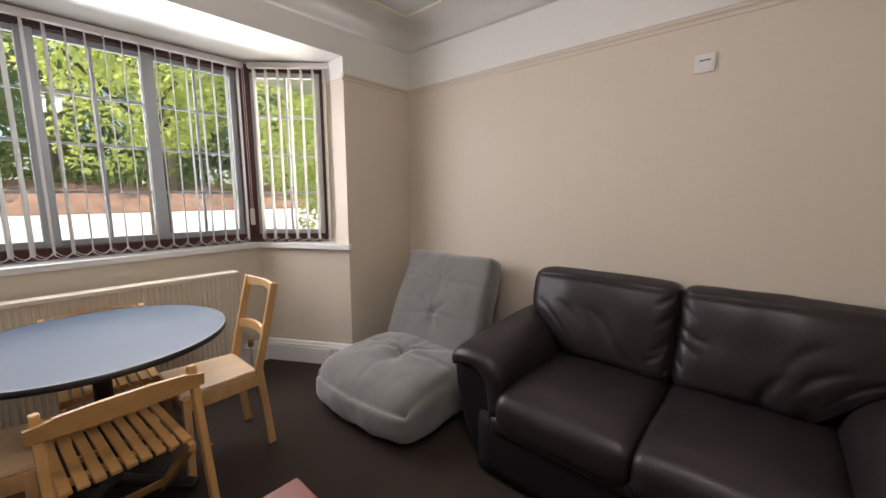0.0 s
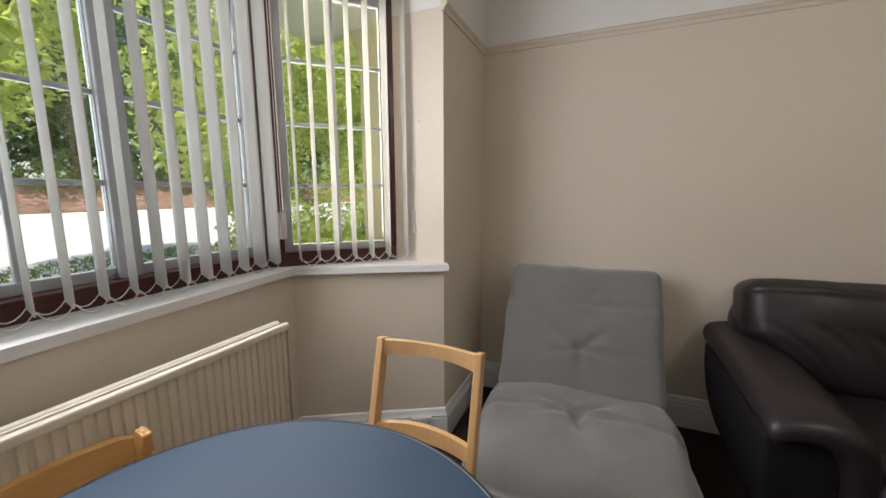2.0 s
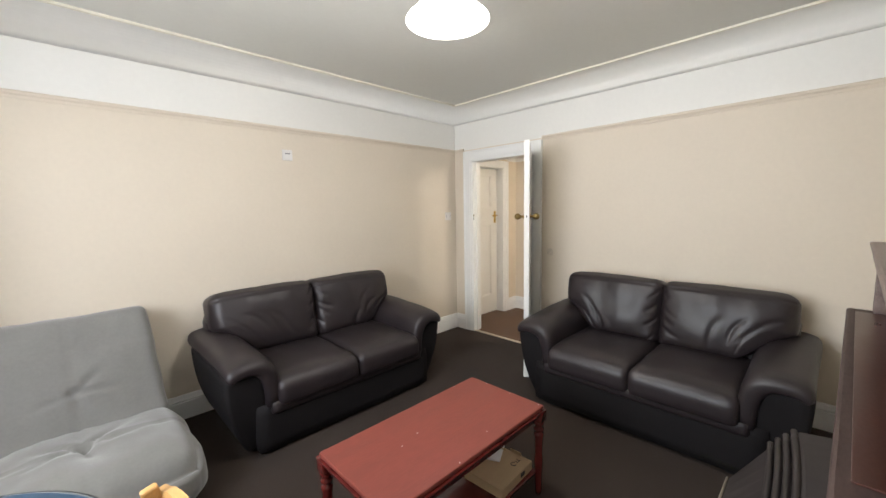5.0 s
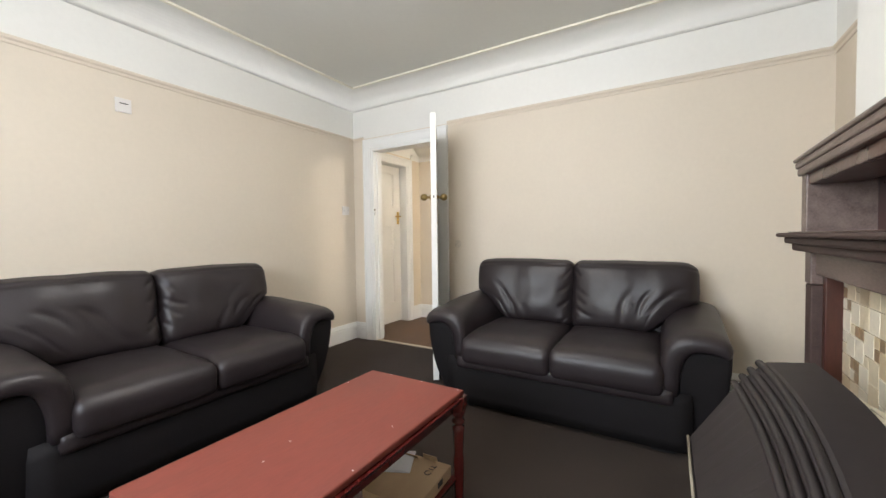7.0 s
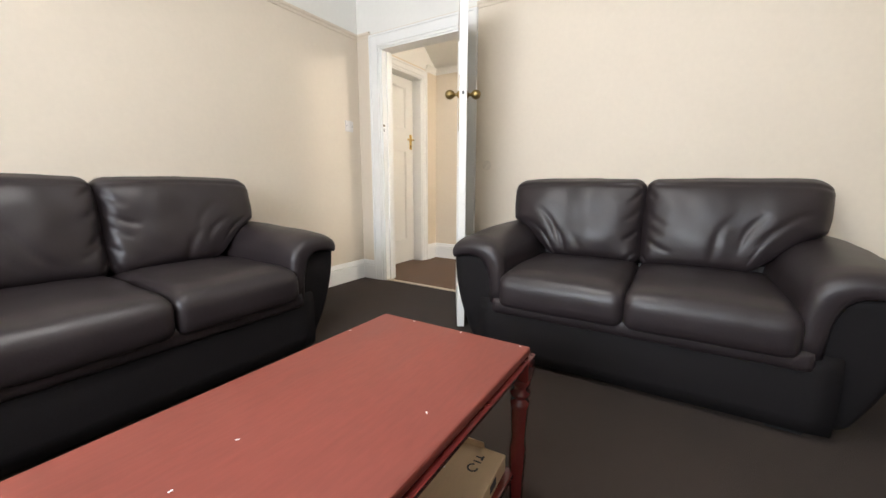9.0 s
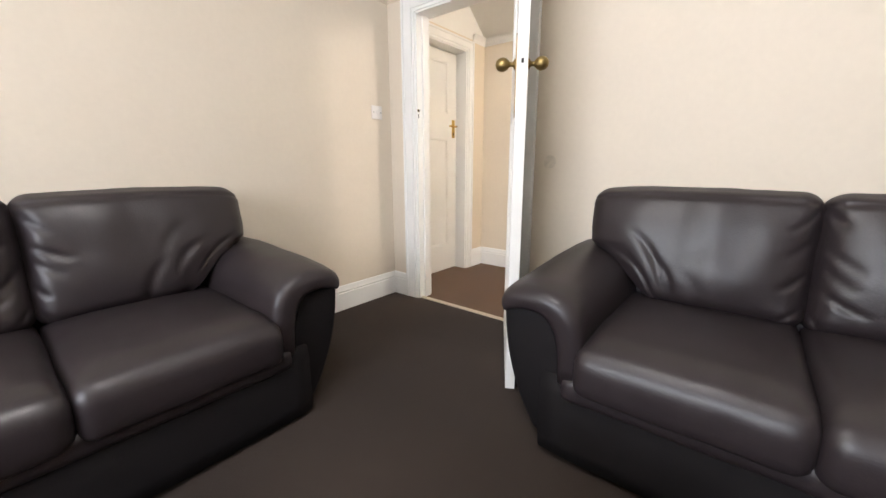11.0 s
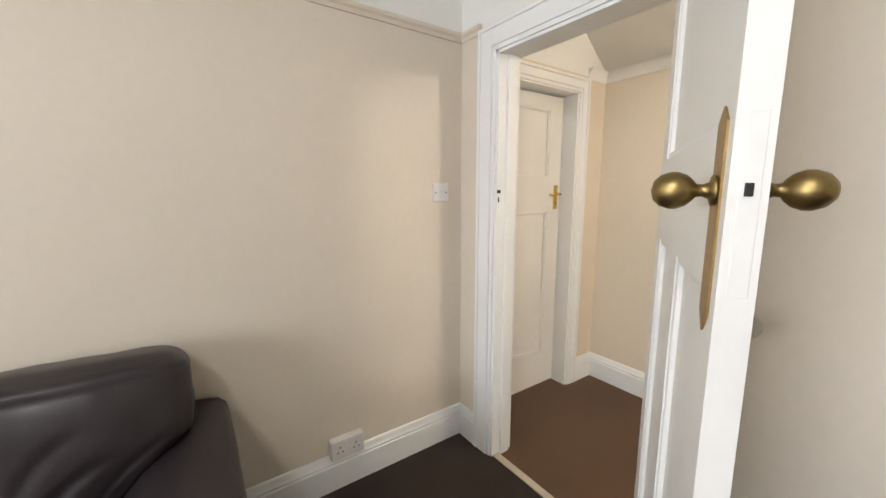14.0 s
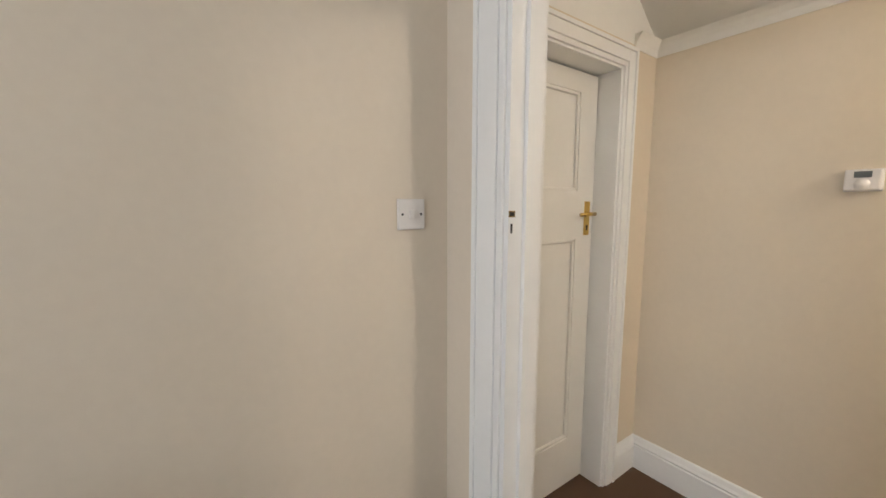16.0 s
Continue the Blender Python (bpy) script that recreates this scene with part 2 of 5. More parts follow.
def part(name, bm, material, parent=None, label="", smooth=False):
    bmesh.ops.recalc_face_normals(bm, faces=bm.faces)
    me = bpy.data.meshes.new(name)
    bm.to_mesh(me)
    bm.free()
    for m in (material if isinstance(material, (list, tuple)) else [material]):
        me.materials.append(m)
    if smooth:
        me.shade_smooth()
    return link(name, me, parent, label)


def thing(name, x, y, z, rz, label, category, group=""):
    ob = new(name)
    ob.matrix_world = pose(x, y, z, 0, 0, rz)
    ob.empty_display_size = 0.1
    return tagged(ob, label, category, group)


def box(bm, a, b, bevel=0.0, mi=0, m=None, segs=2):
    """A box from corner a to corner b, its edges bevelled, moved by m."""
    made = bmesh.ops.create_cube(bm, size=1)["verts"]
    for v in made:
        v.co = Vector([(a[i] + b[i]) / 2 + v.co[i] * abs(b[i] - a[i]) for i in range(3)])
    faces = {f for v in made for f in v.link_faces}
    for f in faces:
        f.material_index = mi
    if bevel:
        edges = {e for v in made for e in v.link_edges}
        got = bmesh.ops.bevel(bm, geom=list(edges), offset=min(bevel, 0.49 * min(abs(b[i] - a[i]) for i in range(3))), segments=segs, affect="EDGES", profile=0.5, material=-1)
        made = list({v for f in got["faces"] for v in f.verts} | {v for v in made if v.is_valid})
        seen, todo = set(made), list(made)
        while todo:
            for e in todo.pop().link_edges:
                for v in e.verts:
                    if v not in seen:
                        seen.add(v)
                        todo.append(v)
        made = list(seen)
        for v in made:
            for f in v.link_faces:
                f.material_index = mi
    if m is not None:
        bmesh.ops.transform(bm, matrix=m, verts=made)
    return made


def boxed(a, b, bevel=0.0, m=None, segs=2):
    bm = bmesh.new()
    box(bm, a, b, bevel, 0, m, segs)
    return bm


def prism(bm, outline, z0, z1, mi=0):
    """An upright prism over an outline in plan."""
    low = [bm.verts.new((x, y, z0)) for x, y in outline]
    high = [bm.verts.new((x, y, z1)) for x, y in outline]
    n = len(outline)
    fs = [bm.faces.new(low[::-1]), bm.faces.new(high)]
    for i in range(n):
        fs.append(bm.faces.new((low[i], low[(i + 1) % n], high[(i + 1) % n], high[i])))
    for f in fs:
        f.material_index = mi
    return low + high


def beam(bm, p, q, w, h, bevel=0.0, mi=0):
    """A bar of section w (sideways) by h (up) from p to q."""
    p, q = Vector(p), Vector(q)
    d = q - p
    m = Matrix.Translation((p + q) / 2) @ d.to_track_quat("Y", "Z").to_matrix().to_4x4()
    return box(bm, (-w / 2, -d.length / 2, -h / 2), (w / 2, d.length / 2, h / 2), bevel, mi, m)


def sweep(bm, profile, path, closed=False, mi=0):
    """Carry a section (offset to the left of the way, height) along a path in plan, mitred."""
    n = len(path)
    rings = []
    for i, p in enumerate(path):
        p = Vector(p)
        a = Vector(path[i - 1]) if (i or closed) else None
        b = Vector(path[(i + 1) % n]) if (i < n - 1 or closed) else None
        d1 = (p - a).normalized() if a is not None else (b - p).normalized()
        d2 = (b - p).normalized() if b is not None else d1
        n1, n2 = Vector((-d1.y, d1.x)), Vector((-d2.y, d2.x))
        mid = (n1 + n2).normalized()
        mid /= max(0.3, mid.dot(n1))
        rings.append([bm.verts.new((p.x + mid.x * o, p.y + mid.y * o, z)) for o, z in profile])
    k = len(profile)
    for i in range(n if closed else n - 1):
        r, s = rings[i], rings[(i + 1) % n]
        for j in range(k):
            f = bm.faces.new((r[j], r[(j + 1) % k], s[(j + 1) % k], s[j]))
            f.material_index = mi
    if not closed:
        bm.faces.new(rings[0])
        bm.faces.new(rings[-1][::-1])


def lathe(profile, steps=24, bm=None, m=None):
    """Turn a profile (radius, height) about z."""
    bm = bm or bmesh.new()
    rings, made = [], []
    for r, z in profile:
        ring = [bm.verts.new((r * math.cos(2 * math.pi * i / steps), r * math.sin(2 * math.pi * i / steps), z)) for i in range(steps)] if r > 1e-5 else [bm.verts.new((0, 0, z))]
        rings.append(ring)
        made += ring
    for a, b in zip(rings, rings[1:]):
        for i in range(steps):
            j = (i + 1) % steps
            if len(a) > 1 and len(b) > 1:
                bm.faces.new((a[i], a[j], b[j], b[i]))
            elif len(a) > 1:
                bm.faces.new((a[i], a[j], b[0]))
            elif len(b) > 1:
                bm.faces.new((a[0], b[j], b[i]))
    for ring, flip in ((rings[0], True), (rings[-1], False)):
        if len(ring) > 1:
            bm.faces.new(ring[::-1] if flip else ring)
    if m is not None:
        bmesh.ops.transform(bm, matrix=m, verts=made)
    return bm


def tube(bm, points, r, sides=8):
    """A round bar through points."""
    pts = [Vector(p) for p in points]
    rings = []
    for i, p in enumerate(pts):
        d = (pts[min(i + 1, len(pts) - 1)] - pts[max(i - 1, 0)]).normalized()
        q = d.to_track_quat("Z", "Y")
        rings.append([bm.verts.new(p + q @ Vector((r * math.cos(2 * math.pi * k / sides), r * math.sin(2 * math.pi * k / sides), 0))) for k in range(sides)])
    for a, b in zip(rings, rings[1:]):
        for k in range(sides):
            bm.faces.new((a[k], a[(k + 1) % sides], b[(k + 1) % sides], b[k]))
    bm.faces.new(rings[0][::-1])
    bm.faces.new(rings[-1])


def soft(size, r, shape=None, n=(14, 10, 6), wrinkle=0.0, wscale=6.0, seed=0.0):
    """An upholstered block about the origin: a rounded box, on which shape(p, u) moves each point p (u from -1 to 1 each way)."""
    bm = bmesh.new()
    hx, hy, hz = (s / 2 for s in size)
    table = {}

    def vert(i, j, k):
        key = (i, j, k)
        if key not in table:
            u = Vector((2 * i / n[0] - 1, 2 * j / n[1] - 1, 2 * k / n[2] - 1))
            u = Vector([math.sin(c * math.pi / 2) * 0.35 + c * 0.65 for c in u])
            p = Vector((u.x * hx, u.y * hy, u.z * hz))
            core = Vector((max(-hx + r, min(hx - r, p.x)), max(-hy + r, min(hy - r, p.y)), max(-hz + r, min(hz - r, p.z))))
            d = p - core
            if d.length > 1e-6:
                lim = d.normalized() * r
                p = core + (lim if d.length > r else d)
            if shape:
                p = shape(p, u)
            if wrinkle:
                w = noise.noise(Vector((p.x * wscale, p.y * wscale, p.z * wscale)) + Vector((seed, seed * 2, 0)))
                w2 = noise.noise(Vector((p.x * wscale * 3, p.y * wscale * 1.6, p.z * wscale * 2)) + Vector((seed, 5, seed)))
                p = p * 1.0 + u.normalized() * (w * wrinkle + w2 * wrinkle * 0.4)
            table[key] = bm.verts.new(p)
        return table[key]

    for axis in range(3):
        a, b = [c for c in range(3) if c != axis]
        for side in (0, n[axis]):
            for i in range(n[a]):
                for j in range(n[b]):
                    q = []
                    for di, dj in ((0, 0), (1, 0), (1, 1), (0, 1)):
                        key = [0, 0, 0]
                        key[axis], key[a], key[b] = side, i + di, j + dj
                        q.append(vert(*key))
                    bm.faces.new(q)
    return bm


def moved(bm, m):
    bmesh.ops.transform(bm, matrix=m, verts=bm.verts)
    return bm


def structure(name, bm, material, label, category="", smooth=False):
    return tagged(part(name, bm, material, None, label, smooth), label, category, kind="structure")


# ---- plan ----
XE, XW, YN, YS, H, RAIL = 1.93, -1.90, 2.47, -1.08, 2.46, 2.015
DOOR_A, DOOR_B, DOOR_H = 1.453, 2.230, 1.905
P0, P1, P2, P3 = (XW, -0.40), (-2.36, -0.04), (-2.50, 1.54), (XW, 1.885)
F0, F1, F2, F3 = (-2.17, -0.41), (-2.60, 0.02), (-2.60, 1.49), (-2.17, 1.92)
SILL, HEAD = 0.865, 2.14
BREAST_E, BREAST_W, BREAST_Y = 0.74, -0.72, -0.80


def wall_boxes(name, a, b, label, upper=WHITEWALL, lower=CREAM, holes=(), axis=0):
    """A wall from corner a to b, of two paints that meet at the picture rail; holes: (from, to, bottom, top) along axis."""
    bm = bmesh.new()
    cuts = sorted({a[axis], b[axis], *[h[0] for h in holes], *[h[1] for h in holes]})
    levels = sorted({0.0, RAIL, H + 0.1, *[h[2] for h in holes], *[h[3] for h in holes]})
    for s, e in zip(cuts, cuts[1:]):
        for z0, z1 in zip(levels, levels[1:]):
            if any(h[0] <= s and e <= h[1] and h[2] <= z0 and z1 <= h[3] for h in holes):
                continue
            lo, hi = [*a[:2], z0], [*b[:2], z1]
            lo[axis], hi[axis] = s, e
            box(bm, lo, hi, mi=0 if z1 <= RAIL else 1)
    bmesh.ops.remove_doubles(bm, verts=bm.verts, dist=0.0005)
    return structure(name, bm, [lower, upper], label, "wall")


wall_boxes("wall_north", (XW - 0.02, YN), (2.05, YN + 0.15), "cream painted wall with a white band above the picture rail, behind a sofa")
wall_boxes("wall_east", (XE, YS - 0.15), (2.05, YN), "cream painted wall with a doorway beside the corner and a white band above", holes=[(DOOR_A, DOOR_B, 0.0, DOOR_H)], axis=1)
wall_boxes("wall_south", (XW - 0.3, YS - 0.15), (2.05, YS), "cream painted alcove wall beside the chimney breast")
wall_boxes("wall_west", (XW - 0.3, P3[1]), (XW, YN + 0.15), "cream painted stub of wall between the bay window and the corner")
wall_boxes("wall_west_south", (XW - 0.3, YS), (XW, P0[1]), "cream painted wall on the far side of the bay window")
wall_boxes("chimney_breast", (BREAST_W, YS), (BREAST_E, BREAST_Y), "pale painted chimney breast behind the fireplace", lower=WHITEWALL)

bm = bmesh.new()
box(bm, (XW - 0.3, P0[1], HEAD), (XW, P3[1], H + 0.1))
structure("wall_bay_beam", bm, WHITEWALL, "white painted wall above the bay window opening", "wall")

# the bay: low wall, sill, soffit
bm = bmesh.new()
prism(bm, [P0, P1, P2, P3, (-2.12, 2.16), (-2.80, 1.58), (-2.80, -0.07), (-2.12, -0.66)], -0.5, SILL)
structure("wall_bay", bm, CREAM, "cream painted low wall under the bay window, behind a radiator", "wall")
bm = bmesh.new()
prism(bm, [(XW - 0.002, P0[1] - 0.3), (XW - 0.002, P3[1] + 0.3), (-2.95, 2.3), (-2.95, -0.8)], HEAD + 0.002, HEAD + 0.12)
structure("ceiling_bay", bm, WHITEWALL, "white painted soffit over the bay window", "ceiling")
for nm, q in (("wall_reveal", [P3, (XW - 0.004, 2.2), (-2.12, 2.16), F3]), ("wall_reveal_south", [P0, (XW - 0.004, -0.7), (-2.12, -0.66), F0])):
    bm = bmesh.new()
    prism(bm, q, SILL - 0.02, HEAD + 0.01)
    structure(nm, bm, WHITEWALL, "cream white plaster reveal beside the bay window", "wall")


bm = bmesh.new()
E1, E2, E3, E0 = (-2.325, -0.055), (-2.465, 1.515), (-1.865, 1.862), (-1.865, -0.395)
prism(bm, [E0, E1, E2, E3, (-1.885, 1.903), (-2.16, 1.955), (-2.66, 1.56), (-2.66, -0.05), (-2.16, -0.44), (-1.885, -0.42)], SILL, SILL + 0.032)
bmesh.ops.bevel(bm, geom=[e for e in bm.edges if all(v.co.z > SILL + 0.02 for v in e.verts)], offset=0.006, segments=2, affect="EDGES")
structure("window_sill", bm, GLOSS, "white gloss painted window sill of the bay, slightly worn", "window sill")

# floor and ceiling
bm = bmesh.new()
box(bm, (XW - 0.7, YS - 0.15, -0.12), (XE + 0.006, YN + 0.1, 0.0))
structure("floor", bm, CARPET, "dark brown fitted carpet of the living room", "floor")
bm = bmesh.new()
box(bm, (XE + 0.042, -1.4, -0.12), (3.2, 2.9, 0.0))
structure("floor_hall", bm, WARMLITCARPET, "brown fitted carpet of the hall beyond the door, warm hall light painted into its colour", "floor")
bm = bmesh.new()
box(bm, (XE + 0.006, DOOR_A, -0.1), (XE + 0.042, DOOR_B, 0.006), 0.003)
structure("threshold", bm, mat("worn aluminium strip", (0.62, 0.56, 0.46), 0.4, 0.6, vary=0.1), "worn metal threshold strip between the two carpets", "threshold")
bm = bmesh.new()
box(bm, (XW - 0.02, YS - 0.15, H), (2.05, YN + 0.15, H + 0.12))
structure("ceiling", bm, CEIL, "plain off-white painted ceiling", "ceiling")

ROOM = [(XE, YS), (XE, YN), (XW, YN), (XW, YS), (BREAST_W, YS), (BREAST_W, BREAST_Y), (BREAST_E, BREAST_Y), (BREAST_E, YS)]
cove = [(0.0, H - 0.160), (0.0004, H - 0.130), (0.001, H - 0.125)] + [(0.112 * (1 - math.cos(a * math.pi / 16)), H - 0.122 + 0.116 * math.sin(a * math.pi / 16)) for a in range(1, 9)] + [(0.140, H - 0.005), (0.165, H - 0.004), (0.166, H + 0.01), (-0.01, H + 0.01), (-0.01, H - 0.160)]
bm = bmesh.new()
sweep(bm, [(o, z) for o, z in cove], ROOM, closed=True)
structure("coving", bm, WHITEWALL, "white plaster coving between the walls and the ceiling", "coving", True)
bm = bmesh.new()
sweep(bm, [(0.165, H - 0.012), (0.185, H - 0.012), (0.188, H - 0.002), (0.188, H + 0.004), (0.160, H + 0.004), (0.160, H - 0.006)], ROOM, closed=True)
structure("ceiling_bead", bm, mat("cream bead paint", (0.80, 0.76, 0.64), 0.5, bump=0.05), "thin moulded bead round the edge of the ceiling", "trim")


def skirting(name, path, h=0.165, material=GLOSS):
    bm = bmesh.new()
    sweep(bm, [(-0.006, 0.0), (0.020, 0.0), (0.020, h * 0.70), (0.014, h * 0.73), (0.020, h * 0.79), (0.014, h * 0.86), (0.009, h * 0.97), (0.004, h), (-0.006, h)], path)
    return structure(name, bm, material, "white gloss painted skirting board with a moulded top", "skirting board")


def picture_rail(name, path, label="painted picture rail running round the wall"):
    bm = bmesh.new()
    sweep(bm, [(-0.006, RAIL - 0.022), (0.008, RAIL - 0.022), (0.012, RAIL - 0.008), (0.022, RAIL), (0.024, RAIL + 0.010), (0.016, RAIL + 0.018), (-0.006, RAIL + 0.018)], path)
    return structure(name, bm, CREAM, label, "picture rail")


skirting("baseboard", [(XE, DOOR_B + 0.0977), (XE, YN), (XW, YN), P3, P2, P1, P0, (XW, YS), (BREAST_W, YS), (BREAST_W, BREAST_Y), (-0.62, BREAST_Y)])
skirting("baseboard_east", [(0.60, BREAST_Y), (BREAST_E, BREAST_Y), (BREAST_E, YS), (XE, YS), (XE, DOOR_A - 0.0977)])
picture_rail("picture_rail", [(XE, DOOR_B + 0.097), (XE, YN), (XW, YN), (XW, P3[1] - 0.012)])
picture_rail("picture_rail_east", [(BREAST_E, YS), (XE, YS), (XE, DOOR_A - 0.097)])

# the doorway: lining and architrave
bm = bmesh.new()
for y0, y1 in ((DOOR_B - 0.022, DOOR_B + 0.001), (DOOR_A - 0.001, DOOR_A + 0.022)):
    box(bm, (XE - 0.004, y0, 0), (2.054, y1, DOOR_H), 0.002)
box(bm, (XE - 0.004, DOOR_A - 0.001, DOOR_H - 0.022), (2.054, DOOR_B + 0.001, DOOR_H + 0.001), 0.002)
for y0, y1 in ((DOOR_B - 0.034, DOOR_B - 0.022), (DOOR_A + 0.022, DOOR_A + 0.034)):
    box(bm, (XE + 0.045, y0, 0), (2.03, y1, DOOR_H - 0.022), 0.002)
structure("door_frame", bm, GLOSS, "white gloss painted door lining with a stop bead", "door frame")


def architrave(name, wall, side, a, b, top, axis, w=0.105):
    """Moulded boards round a doorway, on the face at wall, standing out to side."""
    bm = bmesh.new()
    steps = [(0.0, 0.010), (0.020, 0.013), (w - 0.016, 0.019), (w, 0.025)]
    def slab(u0, u1, z0, z1, t):
        lo, hi = min(wall, wall + side * t), max(wall, wall + side * t)
        if axis == 0:
            box(bm, (lo, u0, z0), (hi, u1, z1), 0.002)
        else:
            box(bm, (u0, lo, z0), (u1, hi, z1), 0.002)
    for (d0, _), (d1, t) in zip(steps, steps[1:]):
        slab(b + d0, b + d1, 0, top + d1, t)
        slab(a - d1, a - d0, 0, top + d1, t)
        slab(a - d0, b + d0, top + d0, top + d1, t)
    return structure(name, bm, GLOSS, "white gloss painted moulded door architrave", "architrave")


architrave("architrave", XE, -1, DOOR_A + 0.008, DOOR_B - 0.008, DOOR_H - 0.01, 0)
architrave("architrave_hall_side", 2.05, 1, DOOR_A + 0.008, DOOR_B - 0.008, DOOR_H - 0.01, 0)
strike = structure("strike_plate", boxed((XE - 0.003, DOOR_B - 0.0240, 1.296), (XE + 0.018, DOOR_B - 0.0215, 1.312), 0.0005), BRASS, "small dark metal latch keep let into the door lining", "strike plate")
part("latch_hole", boxed((XE - 0.001, DOOR_B - 0.0252, 1.299), (XE + 0.014, DOOR_B - 0.0238, 1.309)), DARKHOLE, strike)
part("latch_hole", boxed((XE + 0.004, DOOR_B - 0.0232, 1.256), (XE + 0.010, DOOR_B - 0.0212, 1.280)), DARKHOLE, strike)

# hall
HX, HY = 3.09, 2.45
bm = bmesh.new()
HD0, HD1, HDH = 2.062, 2.824, 1.905
for z0, z1, mi in ((0, 2.0, 0), (2.0, 2.6, 1)):
    box(bm, (2.05, HY, z0), (HD0, HY + 0.15, z1), mi=mi)
    box(bm, (HD1, HY, z0), (HX + 0.12, HY + 0.15, z1), mi=mi)
    box(bm, (HD0, HY, max(z0, HDH)), (HD1, HY + 0.15, z1), mi=mi)
structure("wall_hall_north", bm, [HALLCREAM, WHITEWALL], "cream painted hall wall, white above, round a panelled door", "wall")
bm = bmesh.new()
box(bm, (HX, -1.4, 0), (HX + 0.12, HY, 2.6))
structure("wall_hall_east", bm, HALLCREAM, "cream painted hall wall with a thermostat", "wall")
bm = bmesh.new()
box(bm, (2.05, -1.52, 0), (HX + 0.12, -1.4, 2.6))
structure("wall_hall_south", bm, HALLCREAM, "cream painted end wall of the hall", "wall")
bm = bmesh.new()
box(bm, (2.0, -1.5, 2.55), (HX + 0.1, HY + 0.1, 2.67))
structure("ceiling_hall", bm, WHITEWALL, "white painted hall ceiling", "ceiling")
bm = bmesh.new()
slope = [(HX + 0.02, 2.03), (2.45, 2.56), (2.45, 2.60), (HX + 0.02, 2.60)]
vs = [[bm.verts.new((x, y, z)) for x, z in slope] for y in (-1.41, HY + 0.01)]
bm.faces.new(vs[0])
bm.faces.new(vs[1][::-1])
for i in range(4):
    bm.faces.new((vs[0][i], vs[1][i], vs[1][(i + 1) % 4], vs[0][(i + 1) % 4]))
structure("ceiling_hall_slope", bm, WHITEWALL, "sloping white soffit of the stairs over the hall", "ceiling")
bm = bmesh.new()
sweep(bm, [(-0.004, 1.985), (0.004, 1.985), (0.010, 2.01), (0.022, 2.03), (0.035, 2.045), (-0.004, 2.045)], [(HX, -1.4), (HX, HY), (HD1 + 0.074, HY)])
structure("hall_cornice", bm, WHITEWALL, "white cornice strip where the hall wall meets the slope", "trim")
skirting("baseboard_hall", [(HX, -1.4), (HX, HY), (HD1 + 0.074, HY)])
skirting("baseboard_hall_west", [(2.05, DOOR_A - 0.0977), (2.05, -1.4)])
bm = bmesh.new()
for x0, x1 in ((HD0 - 0.001, HD0 + 0.02), (HD1 - 0.02, HD1 + 0.001)):
    box(bm, (x0, HY - 0.004, 0), (x1, HY + 0.155, HDH), 0.002)
box(bm, (HD0, HY - 0.004, HDH - 0.02), (HD1, HY + 0.155, HDH + 0.001), 0.002)
structure("door_frame_hall", bm, GLOSS, "white gloss painted lining of the hall door", "door frame")
architrave("architrave_hall_door", HY, -1, HD0 + 0.008, HD1 - 0.008, HDH - 0.01, 1, 0.082)


def panel_door(name, w, h, panels, label, thick=0.04):
    """A framed door from the hinge at the origin along +x, its faces at y = 0 and y = thick; panels: (x0, x1, z0, z1)."""
    door = tagged(new(name), label, "door", kind="structure")
    bm = bmesh.new()
    xs = sorted({0.0, w, *[v for q in panels for v in q[:2]]})
    zs = sorted({0.008, h, *[v for q in panels for v in q[2:]]})
    for x0, x1 in zip(xs, xs[1:]):
        for z0, z1 in zip(zs, zs[1:]):
            if any(q[0] <= x0 and x1 <= q[1] and q[2] <= z0 and z1 <= q[3] for q in panels):
                continue
            box(bm, (x0, 0, z0), (x1, thick, z1))
    bmesh.ops.remove_doubles(bm, verts=bm.verts, dist=0.0004)
    part("door_leaf", bm, DOORPAINT, door)
    for q in panels:
        bm = bmesh.new()
        box(bm, (q[0] - 0.004, thick / 2 - 0.006, q[2] - 0.004), (q[1] + 0.004, thick / 2 + 0.006, q[3] + 0.004))
        part("door_panel", bm, DOORPAINT, door)
        bm = bmesh.new()
        for y0, y1 in ((0.003, thick / 2 - 0.004), (thick / 2 + 0.004, thick - 0.003)):
            b = 0.014
            box(bm, (q[0] - 0.001, y0, q[2]), (q[0] + b, y1, q[3]), 0.004)
            box(bm, (q[1] - b, y0, q[2]), (q[1] + 0.001, y1, q[3]), 0.004)
            box(bm, (q[0], y0, q[3] - b), (q[1], y1, q[3] + 0.001), 0.004)
            box(bm, (q[0], y0, q[2] - 0.001), (q[1], y1, q[2] + b), 0.004)
        part("panel_moulding", bm, DOORPAINT, door)
    return door


